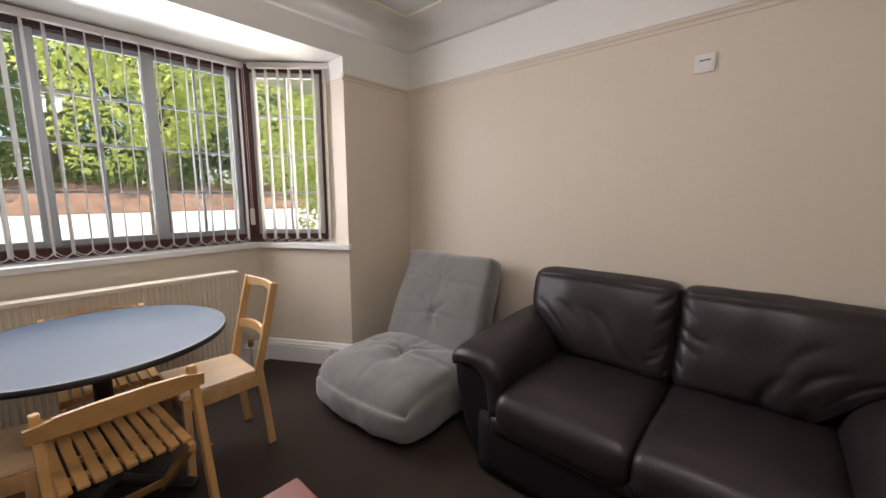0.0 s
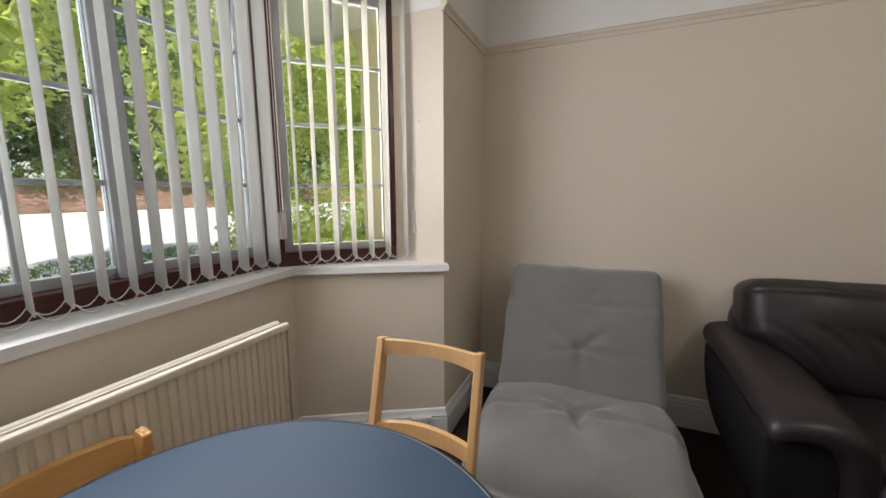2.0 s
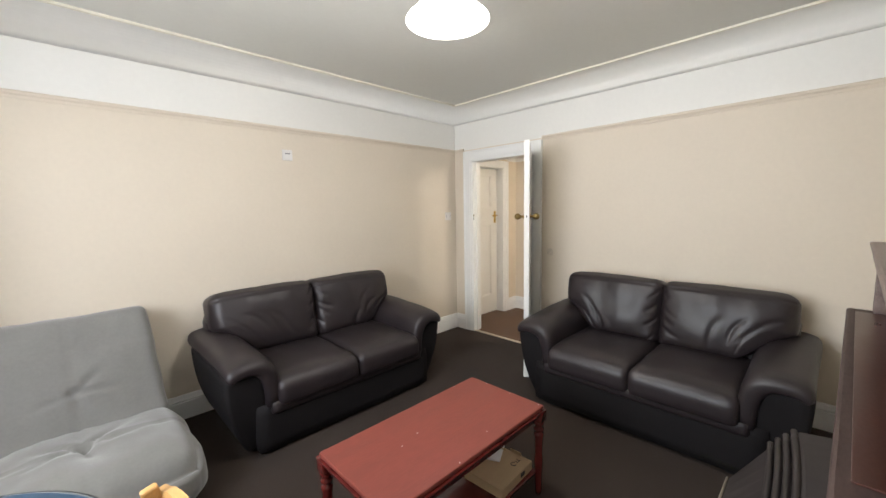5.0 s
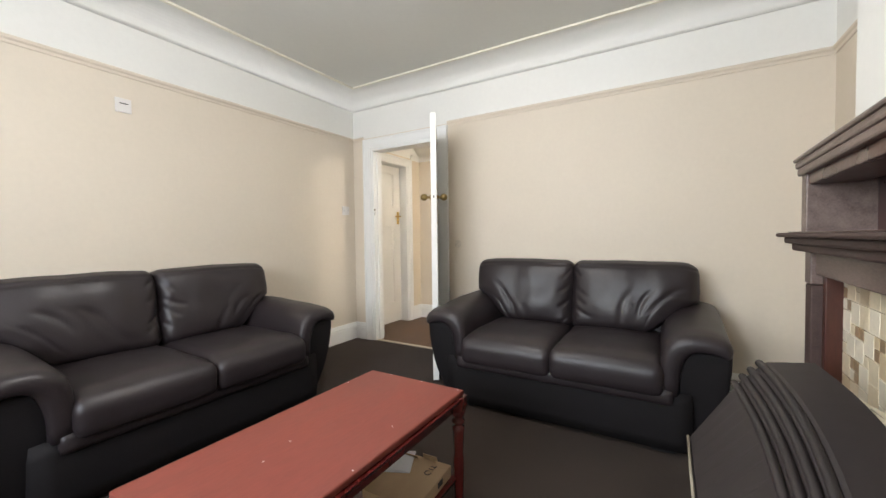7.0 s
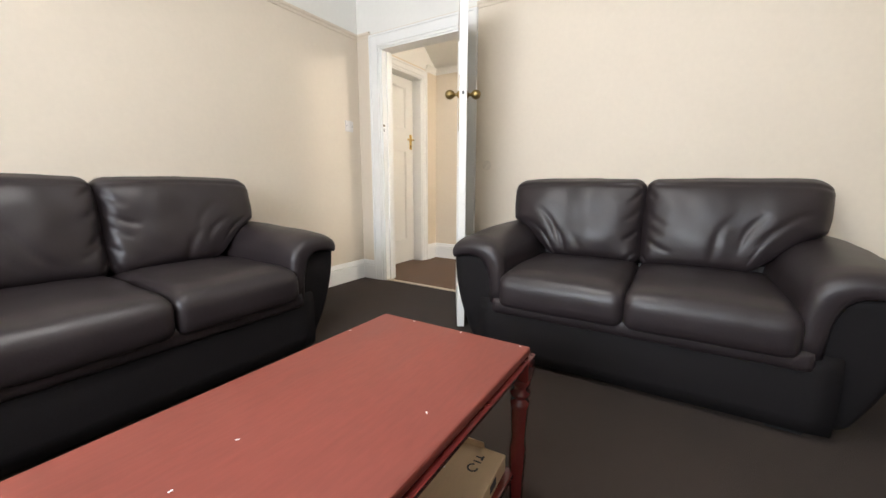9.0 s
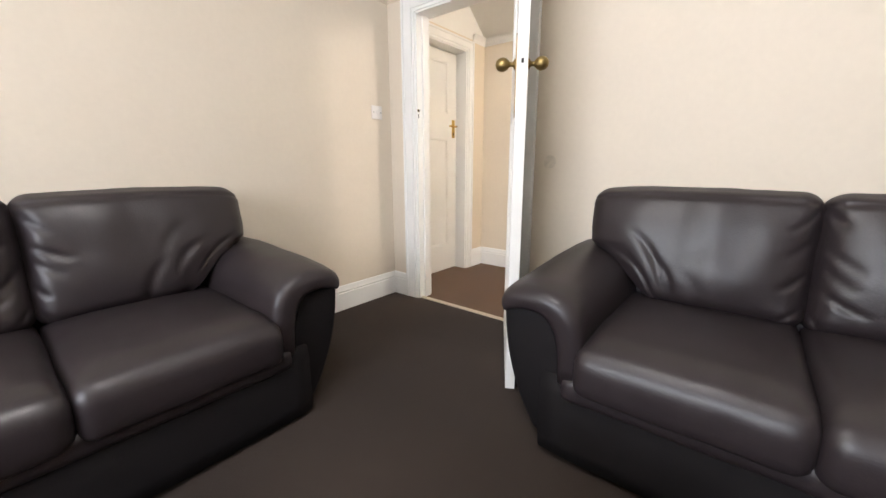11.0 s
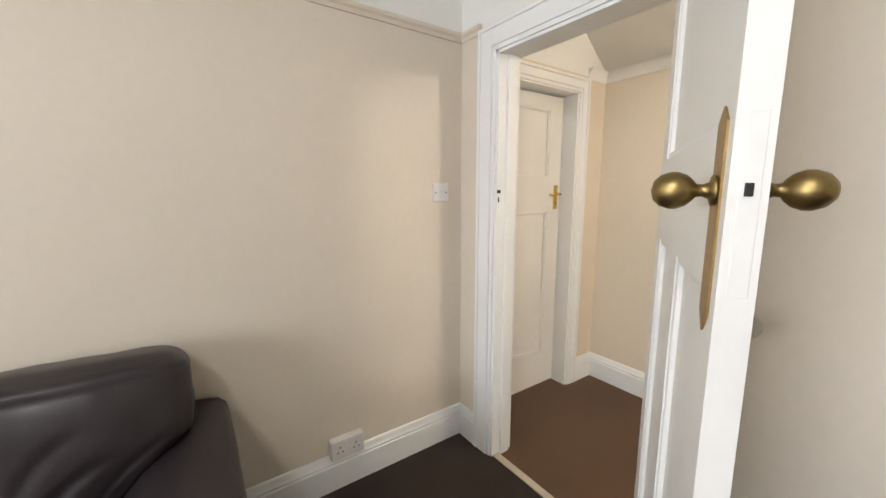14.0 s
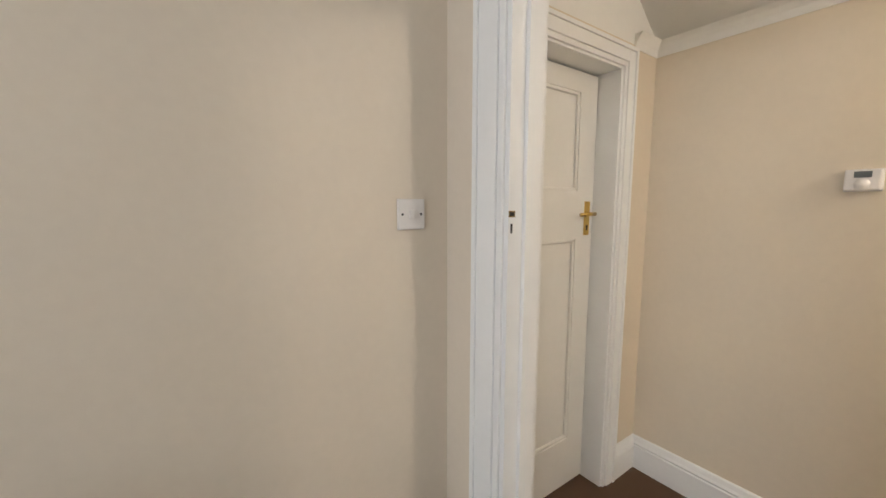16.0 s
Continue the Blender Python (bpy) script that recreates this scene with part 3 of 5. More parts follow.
LW = 0.732
leaf = panel_door("door_1", LW, 1.895, [(0.095, LW - 0.095, 1.392, 1.79), (0.095, 0.330, 0.22, 1.178), (0.402, LW - 0.095, 0.22, 1.178)], "white painted panelled door standing open into the living room")
leaf.matrix_world = pose(XE - 0.008, DOOR_A + 0.056, 0.0, 0, 0, 210.6)
for side in (-1, 1):
    y = 0 if side < 0 else 0.04
    bm = bmesh.new()
    pts = [(-0.022, 1.145), (0, 1.120), (0.022, 1.145), (0.022, 1.395), (0, 1.415), (-0.022, 1.395)]
    lo = [bm.verts.new((LW - 0.046 + x, y - 0.001 * side, z)) for x, z in pts]
    hi = [bm.verts.new((LW - 0.046 + x, y + 0.003 * side, z)) for x, z in pts]
    bm.faces.new(lo)
    bm.faces.new(hi[::-1])
    for i in range(6):
        bm.faces.new((lo[i], hi[i], hi[(i + 1) % 6], lo[(i + 1) % 6]))
    part("door_plate", bm, BRASSPLATE, leaf, "long pointed brass finger plate")
    prof = [(0.024, 0.0), (0.025, 0.006), (0.014, 0.010), (0.010, 0.020), (0.011, 0.030), (0.018, 0.036), (0.026, 0.046), (0.031, 0.060), (0.031, 0.072), (0.026, 0.088), (0.016, 0.099), (0.0, 0.103)]
    prof = [(r * 0.80, z * 0.72) for r, z in prof]
    bm = lathe(prof, 28)
    moved(bm, Matrix.Translation((LW - 0.046, y, 1.310)) @ Matrix.Rotation(radians(90 if side < 0 else -90), 4, "X") @ Matrix.Translation((0, 0, 0.003)))
    part("door_knob", bm, BRASS, leaf, "egg-shaped aged brass door knob", True)
bm = boxed((LW - 0.001, 0.010, 1.18), (LW + 0.0015, 0.032, 1.40), 0.001)
part("lock_faceplate", bm, DOORPAINT, leaf, "painted-over lock face plate")
part("latch_bolt", boxed((LW, 0.0155, 1.303), (LW + 0.004, 0.0245, 1.319), 0.001), DARKHOLE, leaf)

hd = panel_door("door_2", 0.717, 1.877, [(0.11, 0.60, 1.385, 1.795), (0.11, 0.60, 0.24, 1.175)], "closed white two-panel door at the end of the hall")
hd.matrix_world = pose(HD0 + 0.022, HY + 0.10, 0.0)
part("handle_plate", boxed((0.655, -0.004, 1.19), (0.693, 0.001, 1.34), 0.003), BRIGHTBRASS, hd, "bright brass lever handle plate")
bm = bmesh.new()
tube(bm, [(0.674, 0, 1.285), (0.674, -0.045, 1.285)], 0.008)
tube(bm, [(0.674, -0.043, 1.285), (0.63, -0.046, 1.284), (0.575, -0.04, 1.282)], 0.008)
part("lever_handle", bm, BRIGHTBRASS, hd, "bright brass lever handle", True)
part("keyhole", boxed((0.670, -0.006, 1.212), (0.678, -0.003, 1.235)), DARKHOLE, hd)


# ---- bay windows ----
def window_light(parent, p, q, z0, z1, cols, rows, opener=False):
    """A casement between two points in plan: steel frame, bars and panes."""
    p, q = Vector(p), Vector(q)
    d = (q - p).normalized()
    L = (q - p).length
    m = Matrix.Translation((p.x, p.y, 0)) @ Matrix.Rotation(math.atan2(d.y, d.x), 4, "Z")
    fw = 0.034
    bm = bmesh.new()
    box(bm, (0, -0.014, z0), (fw, 0.014, z1), 0.003)
    box(bm, (L - fw, -0.014, z0), (L, 0.014, z1), 0.003)
    box(bm, (fw, -0.014, z0), (L - fw, 0.014, z0 + fw), 0.003)
    box(bm, (fw, -0.014, z1 - fw), (L - fw, 0.014, z1), 0.003)
    part("casement_frame", moved(bm, m), METALWHITE, parent, "grey-white painted metal casement frame")
    xs = [fw + (L - 2 * fw) * i / cols for i in range(cols + 1)]
    zs = [z0 + fw + (z1 - z0 - 2 * fw) * i / rows for i in range(rows + 1)]
    for x in xs[1:-1]:
        part("glazing_bar", moved(boxed((x - 0.008, -0.010, zs[0]), (x + 0.008, 0.010, zs[-1]), 0.003), m), METALWHITE, parent)
    for z in zs[1:-1]:
        part("glazing_bar", moved(boxed((xs[0], -0.009, z - 0.008), (xs[-1], 0.009, z + 0.008), 0.003), m), METALWHITE, parent)
    for x0, x1 in zip(xs, xs[1:]):
        for za, zb in zip(zs, zs[1:]):
            pane = part("pane", moved(boxed((x0, -0.002, za), (x1, 0.002, zb)), m), GLASS, parent)
            pane.visible_shadow = False
    if opener:
        bm = bmesh.new()
        box(bm, (0.012, -0.04, (z0 + z1) / 2 - 0.02), (0.026, -0.012, (z0 + z1) / 2 + 0.02), 0.003)
        box(bm, (0.008, -0.05, (z0 + z1) / 2 - 0.008), (0.10, -0.038, (z0 + z1) / 2 + 0.008), 0.004)
        part("window_catch", moved(bm, m), METALWHITE, parent, "painted metal casement catch")


WZ0, WZ1 = SILL + 0.032, HEAD - 0.002


def wood_frame(parent, p, q, posts):
    """The timber frame of one side of the bay, with uprights at the given parts of its length."""
    p, q = Vector(p), Vector(q)
    d = (q - p).normalized()
    L = (q - p).length
    m = Matrix.Translation((p.x, p.y, 0)) @ Matrix.Rotation(math.atan2(d.y, d.x), 4, "Z")
    for nm, a, b in (("frame_sill", WZ0, WZ0 + 0.062), ("frame_head", WZ1 - 0.05, WZ1)):
        bm = bmesh.new()
        box(bm, (0.0, -0.045, a), (L, 0.035, b), 0.004)
        box(bm, (0.0, -0.055, a), (L, -0.043, a + 0.026 if nm == "frame_sill" else b), 0.004)
        part(nm, moved(bm, m), MAHOG, parent)
    for s, w in posts:
        bm = bmesh.new()
        box(bm, (s - w / 2, -0.05, WZ0 + 0.06), (s + w / 2, 0.036, WZ1 - 0.05), 0.004)
        box(bm, (s - w / 2 + 0.012, -0.058, WZ0 + 0.06), (s + w / 2 - 0.012, -0.048, WZ1 - 0.05), 0.004)
        part("frame_post", moved(bm, m), MAHOG, parent)


def new_window(name, label):
    return tagged(new(name), label, "window", kind="structure")


win = new_window("window_1", "three-light bay window with dark red timber frame and small panes")
G = -2.635
wood_frame(win, (-2.60, 1.525), (-2.60, -0.015), [(0.02, 0.05), (1.52, 0.05)])
edges = [1.48, 0.978, 0.478, 0.03]
for i in range(3):
    window_light(win, (G, edges[i] - 0.002), (G, edges[i + 1] + 0.002), WZ0 + 0.062, WZ1 - 0.05, 2, 4, i == 0)
for y in edges[1:-1]:
    part("mullion", boxed((G - 0.02, y - 0.034, WZ0 + 0.062), (G + 0.032, y + 0.034, WZ1 - 0.05), 0.004), METALWHITE, win, "grey-white painted mullion")
win2 = new_window("window_2", "angled side light of the bay with dark red timber frame")
a2, b2 = Vector((-2.585, 1.510)), Vector((-2.165, 1.925))
wood_frame(win2, b2[:], a2[:], [(0.02, 0.045), ((b2 - a2).length - 0.03, 0.06)])
dd = (a2 - b2).normalized()
window_light(win2, (b2 + dd * 0.045)[:], (a2 - dd * 0.062)[:], WZ0 + 0.062, WZ1 - 0.05, 2, 4, False)
win3 = new_window("window_3", "angled side light of the bay with dark red timber frame")
a3, b3 = Vector((-2.165, -0.43)), Vector((-2.585, 0.0))
wood_frame(win3, b3[:], a3[:], [(0.03, 0.06), ((b3 - a3).length - 0.02, 0.045)])
dd = (a3 - b3).normalized()
window_light(win3, (b3 + dd * 0.062)[:], (a3 - dd * 0.045)[:], WZ0 + 0.062, WZ1 - 0.05, 2, 4)


def blind(name, p, q, count, angle, label):
    """Vertical louvres between two points in plan, all turned the same way, with chains at the foot."""
    p, q = Vector(p), Vector(q)
    d = (q - p).normalized()
    ob = thing(name, p.x, p.y, 0, 0, label, "vertical blind")
    m = Matrix.Rotation(math.atan2(d.y, d.x), 4, "Z")
    L = (q - p).length
    part("headrail", moved(boxed((0, -0.02, HEAD - 0.042), (L, 0.02, HEAD - 0.006), 0.004), m), PLASTIC, ob, "white headrail")
    rnd = random.Random(7)
    z0, z1 = WZ0 + 0.022, HEAD - 0.055
    pts = []
    for i in range(count):
        c = p + d * (L * (i + 0.5) / count) - p
        bm = bmesh.new()
        w, cols, rows = 0.089, 4, 10
        a = angle + rnd.uniform(-3, 3)
        tw = rnd.uniform(-2.5, 2.5)
        grid = []
        for r in range(rows + 1):
            z = z0 + (z1 - z0) * r / rows
            row = []
            for k in range(cols + 1):
                u = (k / cols - 0.5) * w
                aa = radians(a + tw * (1 - r / rows))
                bow = 0.005 * (1 - (2 * k / cols - 1) ** 2)
                zz = z + (0.016 * abs(2 * k / cols - 1) if r == 0 else 0)
                row.append(bm.verts.new((c.x + u * math.cos(aa) - bow * math.sin(aa), c.y + u * math.sin(aa) + bow * math.cos(aa), zz)))
            grid.append(row)
        for r in range(rows):
            for k in range(cols):
                bm.faces.new((grid[r][k], grid[r][k + 1], grid[r + 1][k + 1], grid[r + 1][k]))
        sl = part("louvre", bm, BLIND, ob, "", True)
        md = sl.modifiers.new("thickness", "SOLIDIFY")
        md.thickness = 0.0012
        part("louvre_hook", boxed((c.x - 0.004, c.y - 0.004, z1), (c.x + 0.004, c.y + 0.004, HEAD - 0.04)), PLASTIC, ob)
        ar = radians(angle)
        for s in (-0.04, 0.04):
            pts.append((s, Vector((c.x + s * math.cos(ar), c.y + s * math.sin(ar), z0 + 0.022))))
    for s in (-0.04, 0.04):
        row = [v for t, v in pts if t == s]
        for a, b in zip(row, row[1:]):
            bm = bmesh.new()
            tube(bm, [a.lerp(b, k / 6) - Vector((0, 0, 0.030 * (1 - (k / 3 - 1) ** 2))) for k in range(7)], 0.0018, 4)
            part("bottom_chain", bm, CHAIN, ob)
    for e, sgn in ((L - 0.02, 1),):
        base = d * e
        cx = Vector((base.x, base.y, 0)) + Vector((0.03, 0, 0))
        bm = bmesh.new()
        tube(bm, [(cx.x, cx.y, HEAD - 0.04), (cx.x, cx.y, 1.14)], 0.0018, 5)
        tube(bm, [(cx.x, cx.y + 0.012, HEAD - 0.04), (cx.x, cx.y + 0.012, 1.14)], 0.0018, 5)
        part("cord", bm, CHAIN, ob)
        part("cord_weight", boxed((cx.x - 0.010, cx.y - 0.008, 1.03), (cx.x + 0.010, cx.y + 0.020, 1.145), 0.005), PLASTIC, ob, "white cord weight")
    return ob


blind("vertical_blind", (-2.505, -0.020), (-2.505, 1.494), 20, -10, "off-white vertical blind with open louvres across the wide window")
blind("vertical_blind", (-2.475, 1.515), (-2.075, 1.90), 7, -37, "off-white vertical blind with open louvres across the narrow side window")
blind("vertical_blind", (-2.075, -0.39), (-2.475, -0.03), 7, 28, "off-white vertical blind in the other side window")

# radiator
rad = thing("radiator", -2.305, 0.70, 0, 0, "cream enamelled panel radiator with a top grille, under the bay window", "radiator")
RL, RZ0, RZ1 = 1.16, 0.15, 0.735
bm = bmesh.new()
nfl = 44
outline = []
for i in range(nfl):
    y0 = -RL / 2 + RL * i / nfl
    s = RL / nfl
    outline += [(0.030, y0 + 0.1 * s), (0.030, y0 + 0.5 * s), (0.022, y0 + 0.62 * s), (0.022, y0 + 0.98 * s)]
outline += [(0.016, RL / 2), (0.016, -RL / 2)]
prism(bm, outline, RZ0, RZ1)
part("radiator_panel", bm, RADP, rad, "fluted front panel")
part("back_panel", boxed((-0.028, -RL / 2, RZ0), (-0.016, RL / 2, RZ1), 0.004), RADP, rad)
bm = bmesh.new()
box(bm, (0.014, -RL / 2 - 0.008, RZ1 - 0.014), (0.038, RL / 2 + 0.008, RZ1 + 0.014), 0.006)
box(bm, (-0.034, -RL / 2 - 0.008, RZ1 - 0.014), (-0.012, RL / 2 + 0.008, RZ1 + 0.014), 0.006)
box(bm, (-0.014, -RL / 2, RZ1 + 0.002), (-0.002, RL / 2, RZ1 + 0.009))
part("top_grille", bm, RADP, rad, "cream top grille")
for y in (-RL / 2 - 0.006, RL / 2 + 0.002):
    part("end_panel", boxed((-0.030, y, RZ0 + 0.01), (0.032, y + 0.004, RZ1)), RADP, rad)
bm = bmesh.new()
tube(bm, [(0.0, RL / 2 + 0.005, RZ0 + 0.05), (0.0, RL / 2 + 0.06, RZ0 + 0.05), (0.0, RL / 2 + 0.06, 0.0)], 0.008)
part("pipe", bm, RADP, rad, "", True)
bm = lathe([(0.012, 0), (0.018, 0.006), (0.018, 0.045), (0.012, 0.052), (0, 0.053)], 14)
part("radiator_valve", moved(bm, Matrix.Translation((0, RL / 2 + 0.06, RZ0 + 0.055))), BRASS, rad, "small brass radiator valve", True)
bm = bmesh.new()
tube(bm, [(0.0, -RL / 2 - 0.005, RZ0 + 0.05), (0.0, -RL / 2 - 0.06, RZ0 + 0.05), (0.0, -RL / 2 - 0.06, 0.0)], 0.008)
part("pipe", bm, RADP, rad, "", True)


# ---- ceiling lamp ----
lamp = thing("pendant_lamp", 0.022, 0.700, H + 0.040, 0, "lit white cone-shaped pendant lampshade hanging from the ceiling", "ceiling lamp")
part("ceiling_rose", lathe([(0.0, -0.045), (0.05, -0.045), (0.048, -0.06), (0.02, -0.073), (0.0, -0.074)], 24), PLASTIC, lamp, "", True)
bm = bmesh.new()
tube(bm, [(0, 0, -0.06), (0, 0, -0.135)], 0.004)
part("flex", bm, PLASTIC, lamp)
bm = lathe([(0.045, -0.185), (0.055, -0.187), (0.080, -0.222), (0.112, -0.275), (0.150, -0.330), (0.178, -0.352), (0.183, -0.360), (0.176, -0.358), (0.108, -0.280), (0.076, -0.228), (0.045, -0.190)], 40)
moved(bm, Matrix.Translation((0, 0, 0.06)))
part("shade", bm, LAMPSHADE, lamp, "white cone shade", True)
part("diffuser", lathe([(0.0, -0.306), (0.10, -0.305), (0.170, -0.301), (0.182, -0.297), (0.178, -0.292), (0.0, -0.294)], 40), DIFFUSER, lamp, "glowing round diffuser", True)


# ---- sofas ----
ARM_OUTER = [(0.768, 0.492), (0.782, 0.502), (0.787, 0.525), (0.780, 0.548), (0.758, 0.566), (0.712, 0.577), (0.660, 0.581), (0.610, 0.575), (0.566, 0.556), (0.534, 0.522), (0.516, 0.476), (0.508, 0.425), (0.505, 0.360), (0.506, 0.285)]
ARM_INNER = [(0.752, 0.490), (0.740, 0.494), (0.725, 0.497), (0.705, 0.499), (0.688, 0.500), (0.668, 0.499), (0.648, 0.495), (0.630, 0.484), (0.614, 0.466), (0.602, 0.442), (0.593, 0.412), (0.587, 0.376), (0.584, 0.335), (0.583, 0.285)]


def arm_pad(sx, seed):
    """The leather band over an arm: an overhanging lip outside, a rounded top, and a strip down to the seat inside."""
    ys = [-0.428, -0.424, -0.414, -0.400] + [-0.385 + 0.033 * k for k in range(24)] + [0.385]
    bm = bmesh.new()
    rings = []
    for j, y in enumerate(ys):
        shrink = (0.34, 0.20, 0.07, 0.01)[j] if j < 4 else 0.0
        back = (y + 0.43) / 0.82
        ring = []
        for side, line in ((0, ARM_OUTER), (1, ARM_INNER[::-1])):
            for i, (x, z) in enumerate(line):
                k = i if side == 0 else len(line) - 1 - i
                other = (ARM_INNER if side == 0 else ARM_OUTER)[k]
                mx, mz = x + (other[0] - x) * shrink, z + (other[1] - z) * shrink
                top = max(0.0, min(1.0, (mz - 0.44) / 0.12))
                rise = 0.030 * math.sin(min(1, back * 1.3) * math.pi / 2) - 0.014 * math.exp(-((y + 0.43) / 0.05) ** 2)
                w = noise.noise(Vector((mx * 7, y * 6, mz * 7 + seed))) * 0.004 + noise.noise(Vector((mx * 20, y * 30, mz * 20 + seed))) * 0.0012
                if side == 0:
                    mx -= 0.012 * back * (1 if k > 8 else 0)
                    mz += w
                ring.append(bm.verts.new((sx * (mx + 0.010 * math.sin(y * 4.2) * top), y + (0.010 * (0.56 - mz) / 0.2 if j < 4 else 0), mz + rise * top)))
        rings.append(ring)
    n = len(rings[0])
    for p, q in zip(rings, rings[1:]):
        for k in range(n):
            bm.faces.new((p[k], p[(k + 1) % n], q[(k + 1) % n], q[k]))
    h = n // 2
    for ring in (rings[0], rings[-1]):
        for k in range(h - 1):
            bm.faces.new((ring[k], ring[k + 1], ring[n - 2 - k], ring[n - 1 - k]))
    bmesh.ops.recalc_face_normals(bm, faces=bm.faces)
    return bm


def sofa(name, x, y, rz, label, seed):
    s = thing(name, x, y, 0, rz, label, "sofa", "matching leather sofas")
    rnd = random.Random(int(seed * 10))
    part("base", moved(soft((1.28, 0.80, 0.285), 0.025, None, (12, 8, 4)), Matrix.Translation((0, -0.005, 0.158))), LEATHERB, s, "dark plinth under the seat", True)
    part("front_rail", moved(soft((1.12, 0.05, 0.075), 0.018, None, (30, 3, 3), 0.003, 8, seed), Matrix.Translation((0, -0.398, 0.275))), LEATHER, s, "", True)
    part("back_frame", moved(soft((1.40, 0.20, 0.66), 0.05, lambda p, u: p + Vector((0, 0.02 * u.z, 0)), (12, 4, 8)), Matrix.Translation((0, 0.315, 0.38))), LEATHER, s, "", True)
    for sx in (-1, 1):
        def side(p, u, sx=sx):
            t = (u.z + 1) / 2
            out = 0.106 * (1 - (1 - t) ** 2.3)
            p = p.copy()
            p.x += sx * (out if u.x * sx > 0 else out * 0.2)
            if u.y < 0:
                p.y += 0.055 * (1 - t) ** 1.6 * (-u.y)
            else:
                p.y -= 0.04 * (1 - t) * u.y
            return p
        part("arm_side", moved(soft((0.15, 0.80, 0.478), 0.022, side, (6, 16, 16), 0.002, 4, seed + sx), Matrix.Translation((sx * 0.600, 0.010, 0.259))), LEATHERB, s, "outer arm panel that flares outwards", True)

        part("arm_pad", arm_pad(sx, seed), LEATHER, s, "padded leather arm top that wraps down the front", True)

        def seat(p, u):
            p = p.copy()
            if u.z > 0:
                p.z += 0.022 * (1 - abs(u.x) ** 3) * (1 - abs(u.y) ** 3)
                p.z -= 0.018 * max(0, -(u.y + 0.7) / 0.3)
                p.z += 0.003 * noise.noise(Vector((p.x * 14, p.y * 5, seed)))
            return p
        part("seat_cushion", moved(soft((0.525, 0.67, 0.165), 0.042, seat, (24, 28, 6), 0.004, 6, seed + 7 * sx), Matrix.Translation((sx * 0.261, -0.120, 0.358))), LEATHER, s, "", True)
        folds = []
        for k in range(4):
            a = rnd.uniform(3.75, 4.35)
            folds.append((0.30 - 0.09 * k + rnd.uniform(-0.03, 0.03), rnd.uniform(-0.04, 0.11) - 0.01 * k, math.cos(a), math.sin(a), rnd.uniform(0.18, 0.36), rnd.uniform(0.005, 0.012), rnd.uniform(0.009, 0.018)))
        for k in range(5):
            folds.append((-0.325, 0.15 - 0.07 * k + rnd.uniform(-0.03, 0.03), 0.80, rnd.uniform(-0.9, -0.3), rnd.uniform(0.06, 0.16), rnd.uniform(0.006, 0.014), rnd.uniform(0.007, 0.012)))

        def back(p, u, sx=sx, folds=folds):
            p = p.copy()
            t = (u.z + 1) / 2
            outer = max(0.0, u.x * sx)
            lx, lz = p.x * sx, p.z
            if u.y < 0:
                d = 0
                for x0, z0, cx, cz, L, amp, w in folds:
                    along = (lx - x0) * cx + (lz - z0) * cz
                    across = -(lx - x0) * cz + (lz - z0) * cx + 0.02 * math.sin(along * 18)
                    if 0 < along < L:
                        d += amp * math.sin(math.pi * along / L) * math.exp(-(across / w) ** 2)
                p.y += d
                p.y -= 0.050 * (1 - abs(u.x) ** 3) * (1 - abs(u.z) ** 3)
                p.y += 0.010 * noise.noise(Vector((lx * 8 + seed, lz * 5, seed)))
            p.x += sx * 0.030 * outer ** 2 * min(1, t * 1.6)
            p.x -= sx * 0.25 * outer ** 1.5 * max(0, 0.50 - t) / 0.50
            p.z -= 0.012 * (max(0, outer - 0.6) / 0.4) ** 2 * t
            if u.y < 0:
                p.y += 0.007 * math.exp(-((lz - 0.178) / 0.008) ** 2)
            p.z += 0.008 * (1 - u.x ** 2) * t
            return p
        m = Matrix.Translation((sx * 0.330, 0.258, 0.624)) @ Matrix.Rotation(radians(-12), 4, "X")
        part("back_cushion", moved(soft((0.672, 0.255, 0.45), 0.062, back, (68, 6, 52), 0.005, 6, seed + 11 * sx), m), LEATHER, s, "plump creased leather back cushion", True)
        for yy in (-0.33, 0.33):
            part("foot", boxed((sx * 0.52 - 0.05, yy - 0.045, 0.0), (sx * 0.52 + 0.05, yy + 0.045, 0.055), 0.004), BLACK, s)
    return s


sofa("sofa", 0.05, 2.03, 0, "dark brown two-seat leather sofa against the wall, facing a coffee table", 1.3)
sofa("sofa", 1.44, 0.24, -90, "dark brown two-seat leather sofa beside the open door", 4.1)

# ---- floor lounger ----
lounger = thing("floor_lounger", -1.29, 2.02, 0, 3, "grey suede tufted floor lounger chair in the corner beside a sofa", "lounge chair")


def tuft(p, u, lines_x, lines_y, k, du, amount=0.028):
    """Press stitched lines and buttons into the front face of a cushion."""
    p = p.copy()
    if du > -0.2:
        d = 0
        for a in lines_x:
            d = max(d, math.exp(-((u.x - a) / 0.022) ** 2) * 0.13)
        for b in lines_y:
            d = max(d, math.exp(-((k - b) / 0.022) ** 2) * 0.11)
        for a in lines_x:
            for b in lines_y:
                r2, ang = (u.x - a) ** 2 + (k - b) ** 2, math.atan2(k - b, u.x - a)
                crease = 0.5 + 0.5 * math.cos(5 * ang + 1.1 + 1.5 * math.sin(2 * ang))
                pull = 0.25 if b > 0.3 else 1.0
                d = max(d, pull * 0.9 * math.exp(-r2 / 0.005), pull * 0.62 * crease ** 5 * math.exp(-r2 / 0.10))
        return p, d * amount * max(0, du)
    return p, 0


